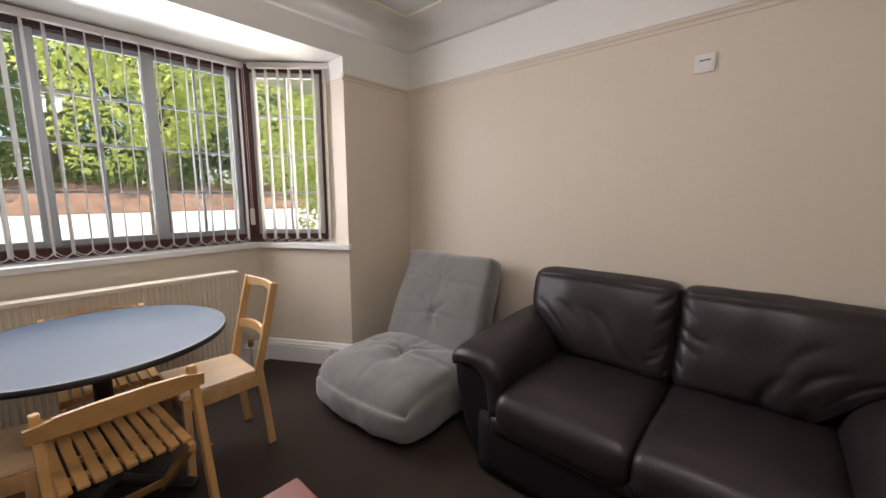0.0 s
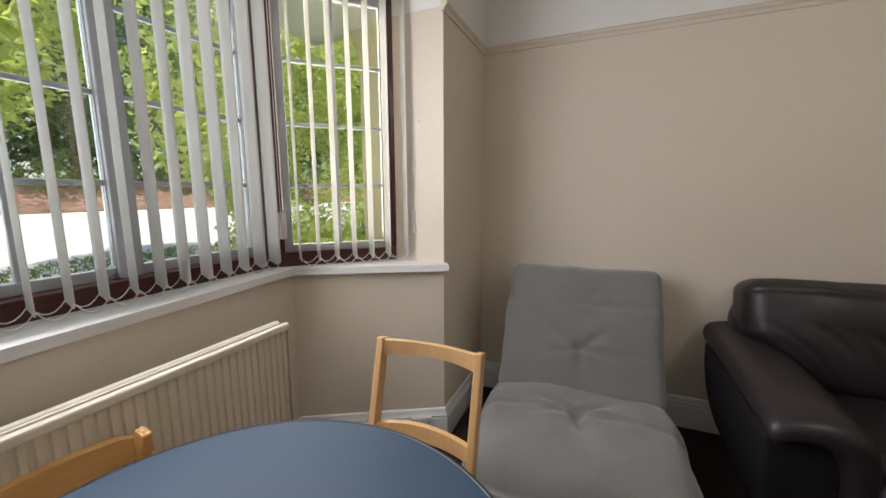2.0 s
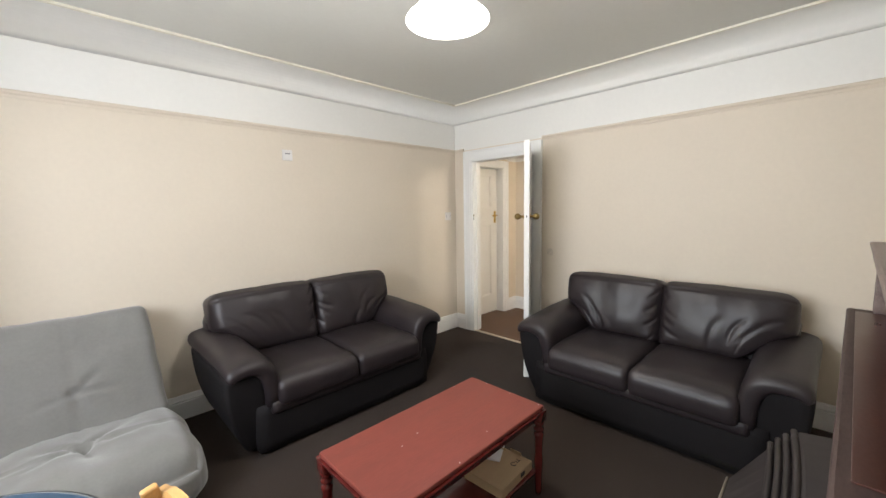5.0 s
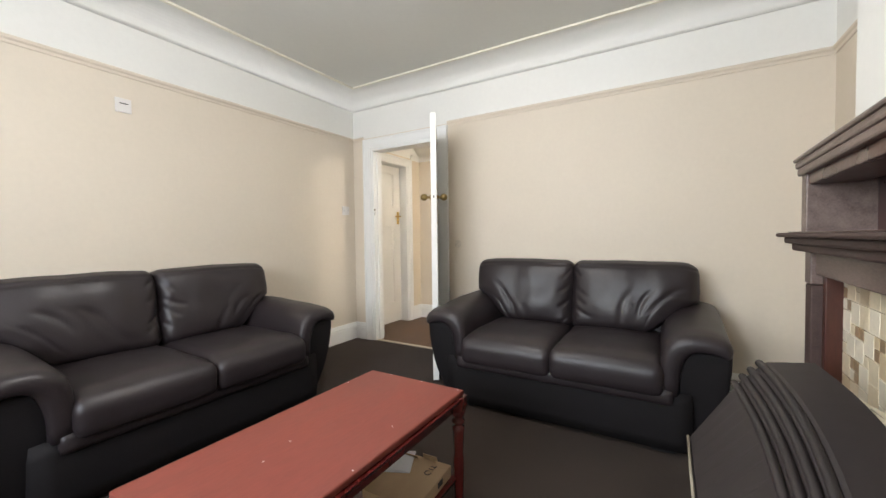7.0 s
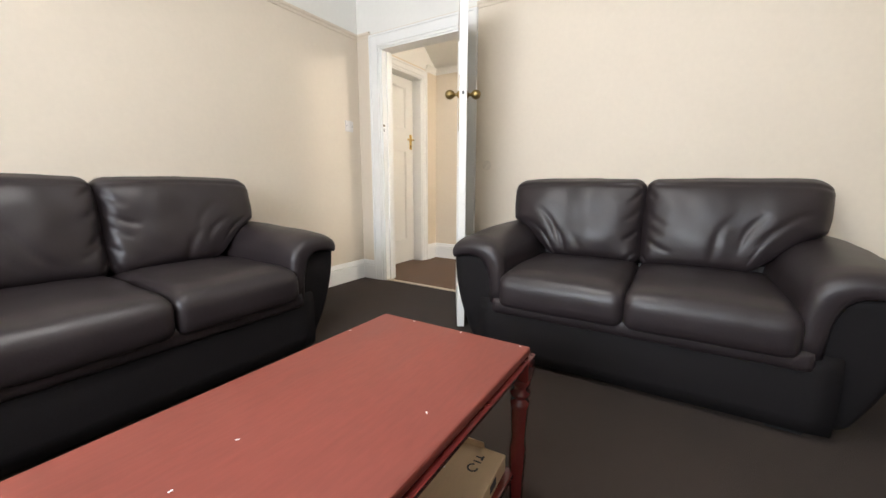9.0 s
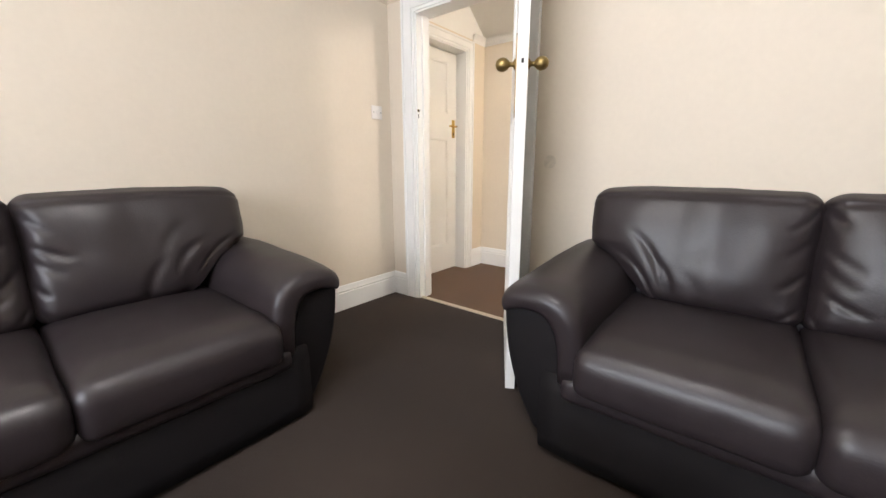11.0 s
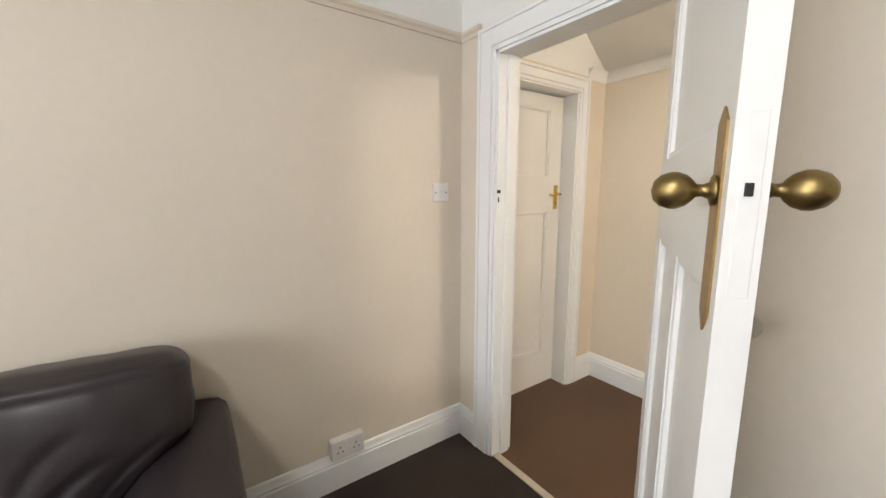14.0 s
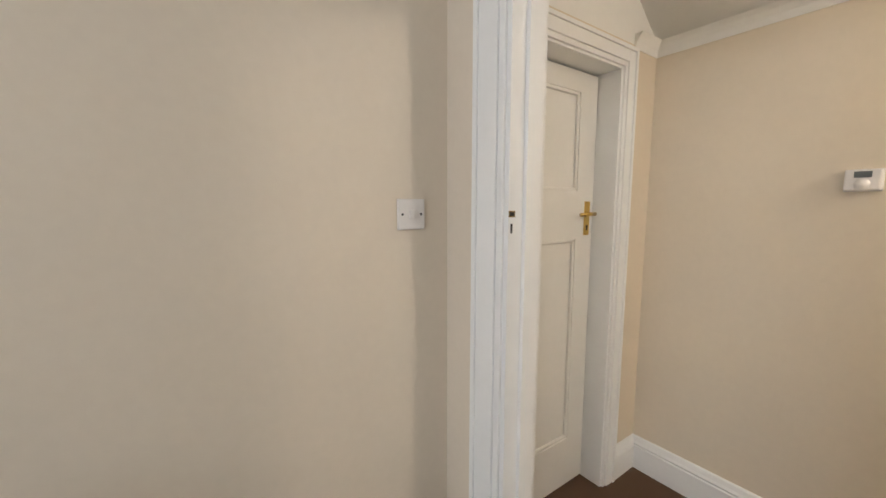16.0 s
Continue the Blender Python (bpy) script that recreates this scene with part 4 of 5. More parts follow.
def lounge_seat(p, u):
    p, d = tuft(p, u, (0.0,), (0.05,), u.y, u.z, 0.072)
    p.z -= d
    p.z += 0.035 * (1 - abs(u.x) ** 3) * (1 - abs(u.y) ** 3) * max(0, u.z)
    if u.y < 0 and u.z > 0:
        p.z -= 0.075 * u.y ** 4 * u.z
    w = 1 + 0.07 * math.cos(u.y * 1.5)
    p.x *= w
    p.y -= 0.04 * (1 - u.x ** 2) * (1 if u.y < 0 else 0) * abs(u.y)
    return p


def lounge_back(p, u):
    p, d = tuft(p, u, (0.0,), (-0.28, 0.40), u.z, -u.y, 0.060)
    p.y += d
    p.y -= 0.025 * (1 - abs(u.x) ** 3) * (1 - abs(u.z) ** 3) * (1 if u.y < 0 else 0)
    p.x *= 1 - 0.03 * u.z
    return p


part("seat_cushion", moved(soft((0.78, 0.74, 0.28), 0.10, lounge_seat, (48, 48, 10), 0.012, 6, 2.2), Matrix.Translation((0, -0.215, 0.155))), SUEDE, lounger, "deep tufted seat cushion", True)
part("backrest_cushion", moved(soft((0.73, 0.15, 0.64), 0.045, lounge_back, (48, 6, 48), 0.011, 6, 8), Matrix.Translation((0.0, 0.185, 0.54)) @ Matrix.Rotation(radians(-24), 4, "X")), SUEDE, lounger, "tufted reclined backrest", True)

# ---- round table ----
TZ = 0.685
table = thing("round_table", -1.645, 0.52, 0, 0, "round blue-grey table with a dark edge and black pedestal", "table")
part("tabletop", lathe([(0, TZ - 0.022), (0.43, TZ - 0.022), (0.438, TZ - 0.016), (0.438, TZ - 0.002), (0.436, TZ), (0, TZ)], 96), BLUETOP, table, "blue-grey laminate top")
part("edge_band", lathe([(0.4385, TZ - 0.024), (0.446, TZ - 0.022), (0.448, TZ - 0.012), (0.446, TZ - 0.002), (0.4385, TZ + 0.001), (0.4375, TZ - 0.01)], 96), DARKEDGE, table, "dark edge band", True)
part("pedestal", lathe([(0.055, 0.05), (0.032, 0.07), (0.030, TZ - 0.06), (0.10, TZ - 0.035), (0.10, TZ - 0.022), (0, TZ - 0.022)], 24), BLACK, table, "", True)
for k in range(4):
    a = radians(45 + 90 * k)
    bm = bmesh.new()
    beam(bm, (0.03 * math.cos(a), 0.03 * math.sin(a), 0.055), (0.33 * math.cos(a), 0.33 * math.sin(a), 0.025), 0.05, 0.03, 0.008)
    part("foot", bm, BLACK, table)


# ---- chairs ----
def folding_chair(name, x, y, rz, label):
    """A slatted folding chair; its back is at -y and it faces +y."""
    c = thing(name, x, y, 0, rz, label, "folding chair", "folding chairs at the table")
    for sx in (-1, 1):
        bm = bmesh.new()
        beam(bm, (sx * 0.188, -0.190, 0.656), (sx * 0.188, -0.340, 0.0), 0.024, 0.040, 0.006)
        part("back_post", bm, BEECH, c)
        bm = bmesh.new()
        beam(bm, (sx * 0.158, -0.21, 0.372), (sx * 0.158, 0.20, 0.0), 0.020, 0.036, 0.005)
        part("front_leg", bm, BEECH, c)
        bm = bmesh.new()
        beam(bm, (sx * 0.160, -0.225, 0.372), (sx * 0.160, 0.225, 0.378), 0.022, 0.030, 0.005)
        part("seat_rail", bm, BEECH, c)
        part("pivot_bolt", moved(lathe([(0.006, 0), (0.006, 0.012), (0, 0.014)], 10), Matrix.Translation((sx * 0.199, -0.255, 0.37)) @ Matrix.Rotation(radians(90 * sx), 4, "Y")), BRASS, c)
    bm = bmesh.new()
    n = 14
    for i in range(n):
        t0, t1 = i / n, (i + 1) / n
        def prof(t):
            u = 2 * t - 1
            return 0.018 * (1 - u * u) + (0.007 if abs(u) < 0.72 else 0.0)
        x0, x1 = -0.213 + 0.426 * t0, -0.213 + 0.426 * t1
        y0, y1 = -0.215 - 0.022 * (1 - (2 * t0 - 1) ** 2), -0.215 - 0.022 * (1 - (2 * t1 - 1) ** 2)
        h0, h1 = prof(t0), prof(t1)
        q = []
        for xx, yy, hh in ((x0, y0, h0), (x1, y1, h1)):
            q.append([bm.verts.new((xx, yy - 0.010, 0.588)), bm.verts.new((xx, yy + 0.012, 0.584)), bm.verts.new((xx, yy + 0.004, 0.628 + hh)), bm.verts.new((xx, yy - 0.018, 0.631 + hh))])
        for k in range(4):
            bm.faces.new((q[0][k], q[0][(k + 1) % 4], q[1][(k + 1) % 4], q[1][k]))
        if i == 0:
            bm.faces.new(q[0])
        if i == n - 1:
            bm.faces.new(q[1])
    bmesh.ops.remove_doubles(bm, verts=bm.verts, dist=0.0005)
    part("top_rail", bm, BEECH, c, "shaped top rail")
    for i in range(9):
        xx = -0.152 + 0.304 * i / 8
        part("seat_slat", boxed((xx - 0.0145, -0.205, 0.388), (xx + 0.0145, 0.235, 0.401), 0.003), BEECH, c)
    for yy in (-0.12, 0.215):
        part("cross_rail", boxed((-0.168, yy - 0.016, 0.372), (0.168, yy + 0.016, 0.388), 0.003), BEECH, c)
    bm = bmesh.new()
    beam(bm, (-0.188, -0.325, 0.065), (0.188, -0.325, 0.065), 0.016, 0.03, 0.004)
    part("stretcher", bm, BEECH, c)
    bm = bmesh.new()
    beam(bm, (-0.158, 0.125, 0.07), (0.158, 0.125, 0.07), 0.016, 0.03, 0.004)
    part("stretcher", bm, BEECH, c)
    return c


def pine_chair(name, x, y, rz, label):
    """A solid-seat pine chair; its back is at -y and it faces +y."""
    c = thing(name, x, y, 0, rz, label, "dining chair", "pine chairs at the table")
    bm = bmesh.new()
    prism(bm, [(-0.150, -0.092), (0.150, -0.092), (0.172, 0.235), (-0.172, 0.235)], 0.388, 0.406)
    bmesh.ops.bevel(bm, geom=list(bm.edges), offset=0.005, segments=2, affect="EDGES")
    part("seat", bm, PINEPALE, c, "smooth solid wooden seat")
    for sx in (-1, 1):
        bm = bmesh.new()
        beam(bm, (sx * 0.146, -0.200, 0.815), (sx * 0.146, -0.098, 0.40), 0.022, 0.036, 0.004)
        beam(bm, (sx * 0.146, -0.100, 0.405), (sx * 0.146, -0.140, 0.0), 0.022, 0.036, 0.004)
        part("back_post", bm, PINE, c)
        bm = bmesh.new()
        beam(bm, (sx * 0.158, 0.21, 0.388), (sx * 0.158, 0.215, 0.0), 0.036, 0.030, 0.004)
        part("front_leg", bm, PINE, c)
        bm = bmesh.new()
        beam(bm, (sx * 0.148, -0.095, 0.356), (sx * 0.158, 0.20, 0.356), 0.018, 0.062, 0.003)
        part("seat_rail", bm, PINE, c)
    bm = bmesh.new()
    beam(bm, (-0.150, 0.21, 0.356), (0.150, 0.21, 0.356), 0.018, 0.062, 0.003)
    part("seat_rail", bm, PINE, c)
    for nm, z0, z1, yb in (("top_rail", 0.766, 0.812, -0.190), ("lower_rail", 0.545, 0.588, -0.136)):
        bm = bmesh.new()
        n, rows = 8, []
        for i in range(n + 1):
            u = 2 * i / n - 1
            yy = yb - 0.020 * (1 - u * u)
            arch = 0.012 * (1 - u * u)
            xx = u * 0.140
            rows.append([bm.verts.new((xx, yy - 0.008, z0 + arch)), bm.verts.new((xx, yy + 0.008, z0 + arch)), bm.verts.new((xx, yy + 0.006, z1 + (arch if nm == "lower_rail" else 0.0))), bm.verts.new((xx, yy - 0.010, z1 + (arch if nm == "lower_rail" else 0.0)))])
        for a, b in zip(rows, rows[1:]):
            for k in range(4):
                bm.faces.new((a[k], a[(k + 1) % 4], b[(k + 1) % 4], b[k]))
        bm.faces.new(rows[0])
        bm.faces.new(rows[-1])
        part(nm, bm, PINE, c)
    return c


folding_chair("folding_chair", -1.325, 0.508, 94, "honey-coloured slatted folding chair pulled up to the round table")
folding_chair("folding_chair", -2.025, 0.568, -91, "honey-coloured slatted folding chair between the table and the radiator")
pine_chair("dining_chair", -1.632, 0.963, 180.5, "pine chair with a solid pale seat and open back")
pine_chair("dining_chair", -1.540, 0.117, -8, "pine chair with solid seat, pushed under the round table")

# ---- coffee table ----
ct = thing("coffee_table", -0.167, 0.590, 0, 0, "long red-stained wooden coffee table with worn top and turned legs", "coffee table")
CX, CY, CZ = 0.455, 0.225, 0.448
part("tabletop", boxed((-CX, -CY, CZ - 0.020), (CX, CY, CZ), 0.005), REDTOP, ct, "worn dull red top with chips and pale scratches")
rim = bmesh.new()
sweep(rim, [(-0.006, CZ - 0.034), (0.022, CZ - 0.034), (0.020, CZ - 0.022), (-0.010, CZ - 0.021)], [(-CX, -CY), (CX, -CY), (CX, CY), (-CX, CY)], closed=True)
part("edge_moulding", rim, REDLEG, ct)
for nm, a, b in (("apron", (-CX + 0.05, -CY + 0.018, 0), (CX - 0.05, -CY + 0.034, 0)), ("apron", (-CX + 0.05, CY - 0.034, 0), (CX - 0.05, CY - 0.018, 0)), ("apron", (-CX + 0.018, -CY + 0.05, 0), (-CX + 0.034, CY - 0.05, 0)), ("apron", (CX - 0.034, -CY + 0.05, 0), (CX - 0.018, CY - 0.05, 0))):
    part(nm, boxed((a[0], a[1], CZ - 0.075), (b[0], b[1], CZ - 0.021), 0.002), REDLEG, ct)
for sx in (-1, 1):
    for sy in (-1, 1):
        bm = lathe([(0.013, 0.0), (0.016, 0.02), (0.019, 0.12), (0.021, 0.15), (0.021, 0.19), (0.017, 0.21), (0.023, 0.30), (0.024, 0.312), (0.015, 0.318), (0.015, 0.322), (0.025, 0.330), (0.025, 0.338), (0.015, 0.345), (0.024, 0.356), (0.026, 0.372), (0.022, 0.376)], 20)
        box(bm, (-0.026, -0.026, 0.374), (0.026, 0.026, CZ - 0.021), 0.003)
        moved(bm, Matrix.Translation((sx * (CX - 0.018), sy * (CY - 0.016), 0)))
        part("leg", bm, REDLEG, ct, "glossy turned leg", True)
part("lower_shelf", boxed((-CX + 0.020, -CY + 0.018, 0.106), (CX - 0.020, CY - 0.018, 0.122), 0.004), REDLEG, ct)
rnd = random.Random(3)
chips = [(rnd.uniform(-0.4, 0.4), rnd.uniform(-0.19, 0.19)) for _ in range(3)] + [(0.440, -0.205), (0.446, -0.04), (0.444, 0.11), (0.30, 0.214), (-0.12, -0.216)]
for x, y in chips:
    a = rnd.uniform(0, 3)
    bm = bmesh.new()
    beam(bm, (x, y, CZ + 0.0002), (x + 0.006 * math.cos(a), y + 0.006 * math.sin(a), CZ + 0.0002), 0.0025, 0.0006)
    part("paint_chip", bm, PAPER, ct)

cb = thing("cardboard_box", 0.120, 0.502, 0.122, 3, "flat brown cardboard postal box with torn flaps on the table shelf", "cardboard box")
part("box_body", boxed((-0.135, -0.105, 0), (0.125, 0.105, 0.045), 0.003), CARD, cb)
bm = bmesh.new()
for x0, a in ((-0.02, 18), (0.06, 40)):
    box(bm, (-0.03, -0.002, 0), (0.03, 0.002, 0.045), 0.001, 0, Matrix.Translation((0.127, x0, 0.023)) @ Matrix.Rotation(radians(90), 4, "Z") @ Matrix.Rotation(radians(-a), 4, "X"))
part("torn_flap", bm, CARD, cb)
bm = bmesh.new()
for i in range(8):
    a = i * math.pi / 5
    beam(bm, (0.045 + 0.012 * math.cos(a), -0.05 + 0.012 * math.sin(a), 0.0454), (0.045 + 0.012 * math.cos(a + 0.6), -0.05 + 0.012 * math.sin(a + 0.6), 0.0454), 0.004, 0.0006)
box(bm, (0.066, -0.062, 0.0451), (0.070, -0.042, 0.0457))
box(bm, (0.076, -0.062, 0.0451), (0.092, -0.057, 0.0457))
box(bm, (0.082, -0.060, 0.0451), (0.086, -0.042, 0.0457))
box(bm, (0.02, -0.1062, 0.016), (0.055, -0.1048, 0.036))
part("printed_mark", bm, INK, cb, "small black printed marks")
env = thing("paper_envelope", 0.175, 0.585, 0.167, 25, "white folded paper lying on the cardboard box", "paper")
part("sheet", boxed((-0.07, -0.05, 0), (0.07, 0.05, 0.003), 0.001), PAPER, env)
part("sheet", moved(boxed((-0.065, -0.048, 0.003), (0.065, 0.046, 0.005), 0.001), pose(0, 0, 0.001, 4, 0, 3)), PAPER, env)

# ---- fireplace ----
fp = thing("fireplace", 0.0, BREAST_Y, 0, -2.2, "dark varnished wooden fireplace surround with shelf and mosaic tiles", "fireplace")
FX0, FX1, FD = -0.62, 0.600, 0.185


def shelf_slab(z0, z1, over):
    bm = bmesh.new()
    side = min(over, 0.012)
    box(bm, (FX0 - side, -0.02, z0 + 0.012), (FX1 + side, FD + over, z1), 0.006)
    box(bm, (FX0 - side * 0.6, 0.0, z0 - 0.008), (FX1 + side * 0.6, FD + over * 0.6, z0 + 0.014), 0.006)
    box(bm, (FX0 - side * 0.25, 0.0, z0 - 0.03), (FX1 + side * 0.25, FD + over * 0.25, z0 - 0.006), 0.006)
    return bm


part("top_shelf", shelf_slab(1.225, 1.250, 0.012), STONE, fp, "dusty moulded top shelf")
part("mantel_shelf", shelf_slab(0.998, 1.023, 0.05), DUSTYWOOD, fp, "dusty moulded mantel shelf")
for x0, x1 in ((FX0, FX0 + 0.055), (FX1 - 0.05, FX1)):
    part("upper_upright", boxed((x0, -0.02, 1.023), (x1, FD - 0.008, 1.20), 0.004), STONE, fp)
part("upper_rail", boxed((FX0 + 0.055, 0.05, 1.165), (FX1 - 0.05, FD - 0.014, 1.20), 0.003), MAHOGPANEL, fp)
part("upper_back", boxed((FX0, -0.02, 1.021), (FX1, 0.03, 1.20)), MAHOGPANEL, fp)
part("shelf_board", boxed((FX0 + 0.057, 0.031, 1.0232), (FX1 - 0.052, FD + 0.03, 1.0262), 0.001), MAHOGPANEL, fp, "dark glossy shelf surface")
for x0, x1 in ((FX0, FX0 + 0.16), (FX1 - 0.060, FX1)):
    part("pilaster", boxed((x0, 0.0, 0.0), (x1, FD - 0.02, 0.868), 0.004), DUSTYWOOD, fp)
    part("pilaster_capital", boxed((x0, 0.0, 0.870), (x1, FD - 0.018, 0.975), 0.004), STONE, fp)
part("end_panel", boxed((FX0 - 0.006, 0.01, 0.02), (FX0 + 0.001, FD - 0.01, 1.20), 0.002), REDPANEL, fp, "orange-brown varnished end panel")
part("frieze", boxed((FX0 + 0.16, 0.0, 0.90), (FX1 - 0.060, FD - 0.03, 0.975), 0.003), STONE, fp)
part("inner_trim", boxed((FX1 - 0.088, 0.0, 0.0), (FX1 - 0.061, FD - 0.045, 0.899), 0.003), MAHOGPANEL, fp, "dark red varnished strip beside the tiles")
part("tile_backing", boxed((FX0 + 0.16, 0.0, 0.0), (FX1 - 0.060, 0.10, 0.90)), GROUT, fp)
part("hearth", boxed((-0.45, 0.10, 0.0), (0.42, 0.50, 0.03), 0.004), TVGREY, fp)
rnd = random.Random(11)
x = FX1 - 0.089
cell = 0.030
taken = set()
tiles = {}
for cxx in range(0, 18):
    for r in range(0, 18):
        if (cxx, r) in taken:
            continue
        w = h = 1
        if rnd.random() < 0.45 and all((cxx + i, r + j) not in taken for i in (0, 1) for j in (0, 1)) and cxx < 17 and r < 17:
            w = h = 2
        for i in range(w):
            for j in range(h):
                taken.add((cxx + i, r + j))
        mi = rnd.choice([0, 0, 0, 3, 3, 1]) if w == 2 else rnd.choice([0, 1, 2, 2, 3])
        key = (w, mi)
        if key not in tiles:
            bm = boxed((0.001, 0, 0.001), (w * cell - 0.001, 0.007, h * cell - 0.001), 0.001, None, 1)
            me = bpy.data.meshes.new("tile")
            bm.to_mesh(me)
            bm.free()
            me.materials.append(TILE[mi])
            tiles[key] = me
        t = link("tile", tiles[key], fp)
        t.location = (x - (cxx + w) * cell, 0.097, 0.90 - (r + h) * cell)

# ---- old television casing ----
tv = thing("television", -0.065, -0.478, 0, 0, "bulky dusty grey-brown television with ribbed vents by the fireplace", "television")
bm = bmesh.new()
n = 12
rings = []
for i in range(n + 1):
    t = i / n
    x = 0.315 - 0.62 * t
    ring = []
    for y, z in [(-0.10, 0.10), (0.122, 0.10), (0.132, 0.472), (0.034, 0.628), (-0.026, 0.700), (-0.12, 0.712)]:
        top = max(0, (z - 0.46) / 0.25)
        yy = y - 0.02 * math.sin(t * math.pi) * top
        zz = z - 0.12 * t * t * top
        ring.append(bm.verts.new((x + (0.012 * top if t == 0 else 0), yy, zz)))
    rings.append(ring)
for a, b in zip(rings, rings[1:]):
    for k in range(6):
        bm.faces.new((a[k], a[(k + 1) % 6], b[(k + 1) % 6], b[k]))
bm.faces.new(rings[0])
bm.faces.new(rings[-1][::-1])
bmesh.ops.bevel(bm, geom=list(bm.edges), offset=0.004, segments=1, affect="EDGES")
part("shell", bm, TVGREY, tv, "sloping moulded back shell")
for k in range(4):
    bm = bmesh.new()
    f = k / 3.6 + 0.04
    pts = []
    for i in range(n + 1):
        t = i / n
        y = 0.034 - 0.060 * f
        z = 0.628 + 0.072 * f
        top = (z - 0.46) / 0.25
        pts.append((0.322 + 0.005 * f - 0.62 * t, y - 0.02 * math.sin(t * math.pi) * top + 0.004, z - 0.12 * t * t * top + 0.004))
    tube(bm, pts, 0.0088, 8)
    part("vent_rib", bm, TVGREY, tv, "raised rib of the vents", True)
bm = bmesh.new()
tube(bm, [(0.312, 0.136, 0.474), (0.15, 0.137, 0.469), (-0.05, 0.137, 0.465), (-0.29, 0.136, 0.461)], 0.0035, 6)
part("seam", bm, TVSEAM, tv, "pale seam along the casing", True)
part("front_case", boxed((-0.29, 0.02, 0.06), (0.30, 0.124, 0.458), 0.01), BLACK, tv)
for i in range(5):
    part("screw", moved(lathe([(0.006, 0), (0.005, 0.003), (0, 0.004)], 10), Matrix.Translation((0.27 - 0.12 * i, 0.130, 0.435)) @ Matrix.Rotation(radians(-90), 4, "X")), TVSEAM, tv)
part("stand", boxed((-0.22, -0.08, 0.0), (0.24, 0.10, 0.11), 0.01), BLACK, tv)

pp = thing("crumpled_paper", 0.14, -0.60, 0.0, 8, "crumpled cream card wedged between the television and the fireplace", "paper")
part("sheet", moved(soft((0.34, 0.045, 0.66), 0.015, lambda p, u: p + Vector([0.02 * noise.noise(u * 2.2 + Vector((k, 0, 0))) for k in (1, 7, 13)]), (10, 4, 14)), Matrix.Translation((0, -0.012, 0.355))), CREAMPAPER, pp)


# ---- wall fittings ----
def switch(name, x, y, z, rz, label, category, w=0.086, h=0.086, extras="screws"):
    """A wall plate whose face looks along its own -y."""
    s = thing(name, x, y, z, rz, label, category)
    part("plate", boxed((-w / 2, -0.010, -h / 2), (w / 2, 0.001, h / 2), 0.003), PLASTIC, s)
    if extras == "screws":
        for sx in (-1, 1):
            part("screw", moved(lathe([(0.004, 0), (0.003, 0.0015), (0, 0.002)], 8), Matrix.Translation((sx * w * 0.35, -0.010, 0)) @ Matrix.Rotation(radians(90), 4, "X")), INK, s)
        part("rocker", boxed((-0.010, -0.015, -0.013), (0.010, -0.009, 0.013), 0.003), PLASTIC, s)
    if extras == "slot":
        part("slot", boxed((-0.020, -0.012, 0.008), (0.022, -0.009, 0.013)), INK, s)
        part("cover", boxed((-0.030, -0.0125, -0.030), (0.030, -0.0095, 0.004), 0.002), PLASTIC, s)
    if extras == "socket":
        for sx in (-1, 1):
            for dx, dz in ((0, 0.012), (-0.011, -0.010), (0.011, -0.010)):
                part("pin_hole", boxed((sx * 0.036 + dx - 0.0035, -0.012, dz - 0.003), (sx * 0.036 + dx + 0.0035, -0.009, dz + 0.003)), INK, s)
            part("rocker", boxed((sx * 0.012 - 0.005, -0.014, 0.018), (sx * 0.012 + 0.005, -0.009, 0.034), 0.002), PLASTIC, s)
    return s


switch("light_switch", 1.80, YN, 1.300, 0, "square white light switch plate on the wall beside the door", "light switch")
switch("wall_sensor", 0.022, YN, 1.822, 0, "small white plastic plate with a slot high on the wall", "wall plate", 0.078, 0.082, "slot")
sk = switch("power_socket", 1.280, YN - 0.028, 0.196, 0, "double white power socket on a raised box above the skirting board", "power socket", 0.148, 0.086, "socket")
part("back_box", boxed((-0.074, -0.001, -0.043), (0.074, 0.029, 0.043), 0.003), PLASTIC, sk)
sk2 = switch("power_socket", -1.988, 1.806, 0.098, 30, "white power socket mounted on the skirting board below the bay", "power socket", 0.10, 0.072, "socket")
part("back_box", boxed((-0.05, -0.001, -0.036), (0.05, 0.008, 0.036), 0.003), PLASTIC, sk2)
th = switch("thermostat", HX, 1.762, 1.405, -90, "white thermostat with a small grey display on the hall wall", "thermostat", 0.088, 0.072, "")
part("housing", boxed((-0.042, -0.030, -0.034), (0.042, -0.008, 0.034), 0.006), PLASTIC, th)
part("display", boxed((-0.020, -0.032, 0.008), (0.020, -0.029, 0.028), 0.001), mat("grey green display", (0.09, 0.10, 0.10), 0.2, bump=0), th, "small grey display")
part("dial", moved(lathe([(0.019, 0), (0.018, 0.008), (0, 0.009)], 20), Matrix.Translation((0, -0.029, -0.014)) @ Matrix.Rotation(radians(90), 4, "X")), PLASTIC, th, "round white dial", True)
hk = thing("wall_hook", -2.02, 1.885, 1.55, 0, "tiny white cup hook screwed into the window reveal", "hook")
bm = bmesh.new()
tube(bm, [(0, 0.01, 0), (0, -0.012, 0), (0.006, -0.018, -0.004), (0.008, -0.014, -0.012)], 0.002, 6)
part("hook", bm, PLASTIC, hk, "", True)


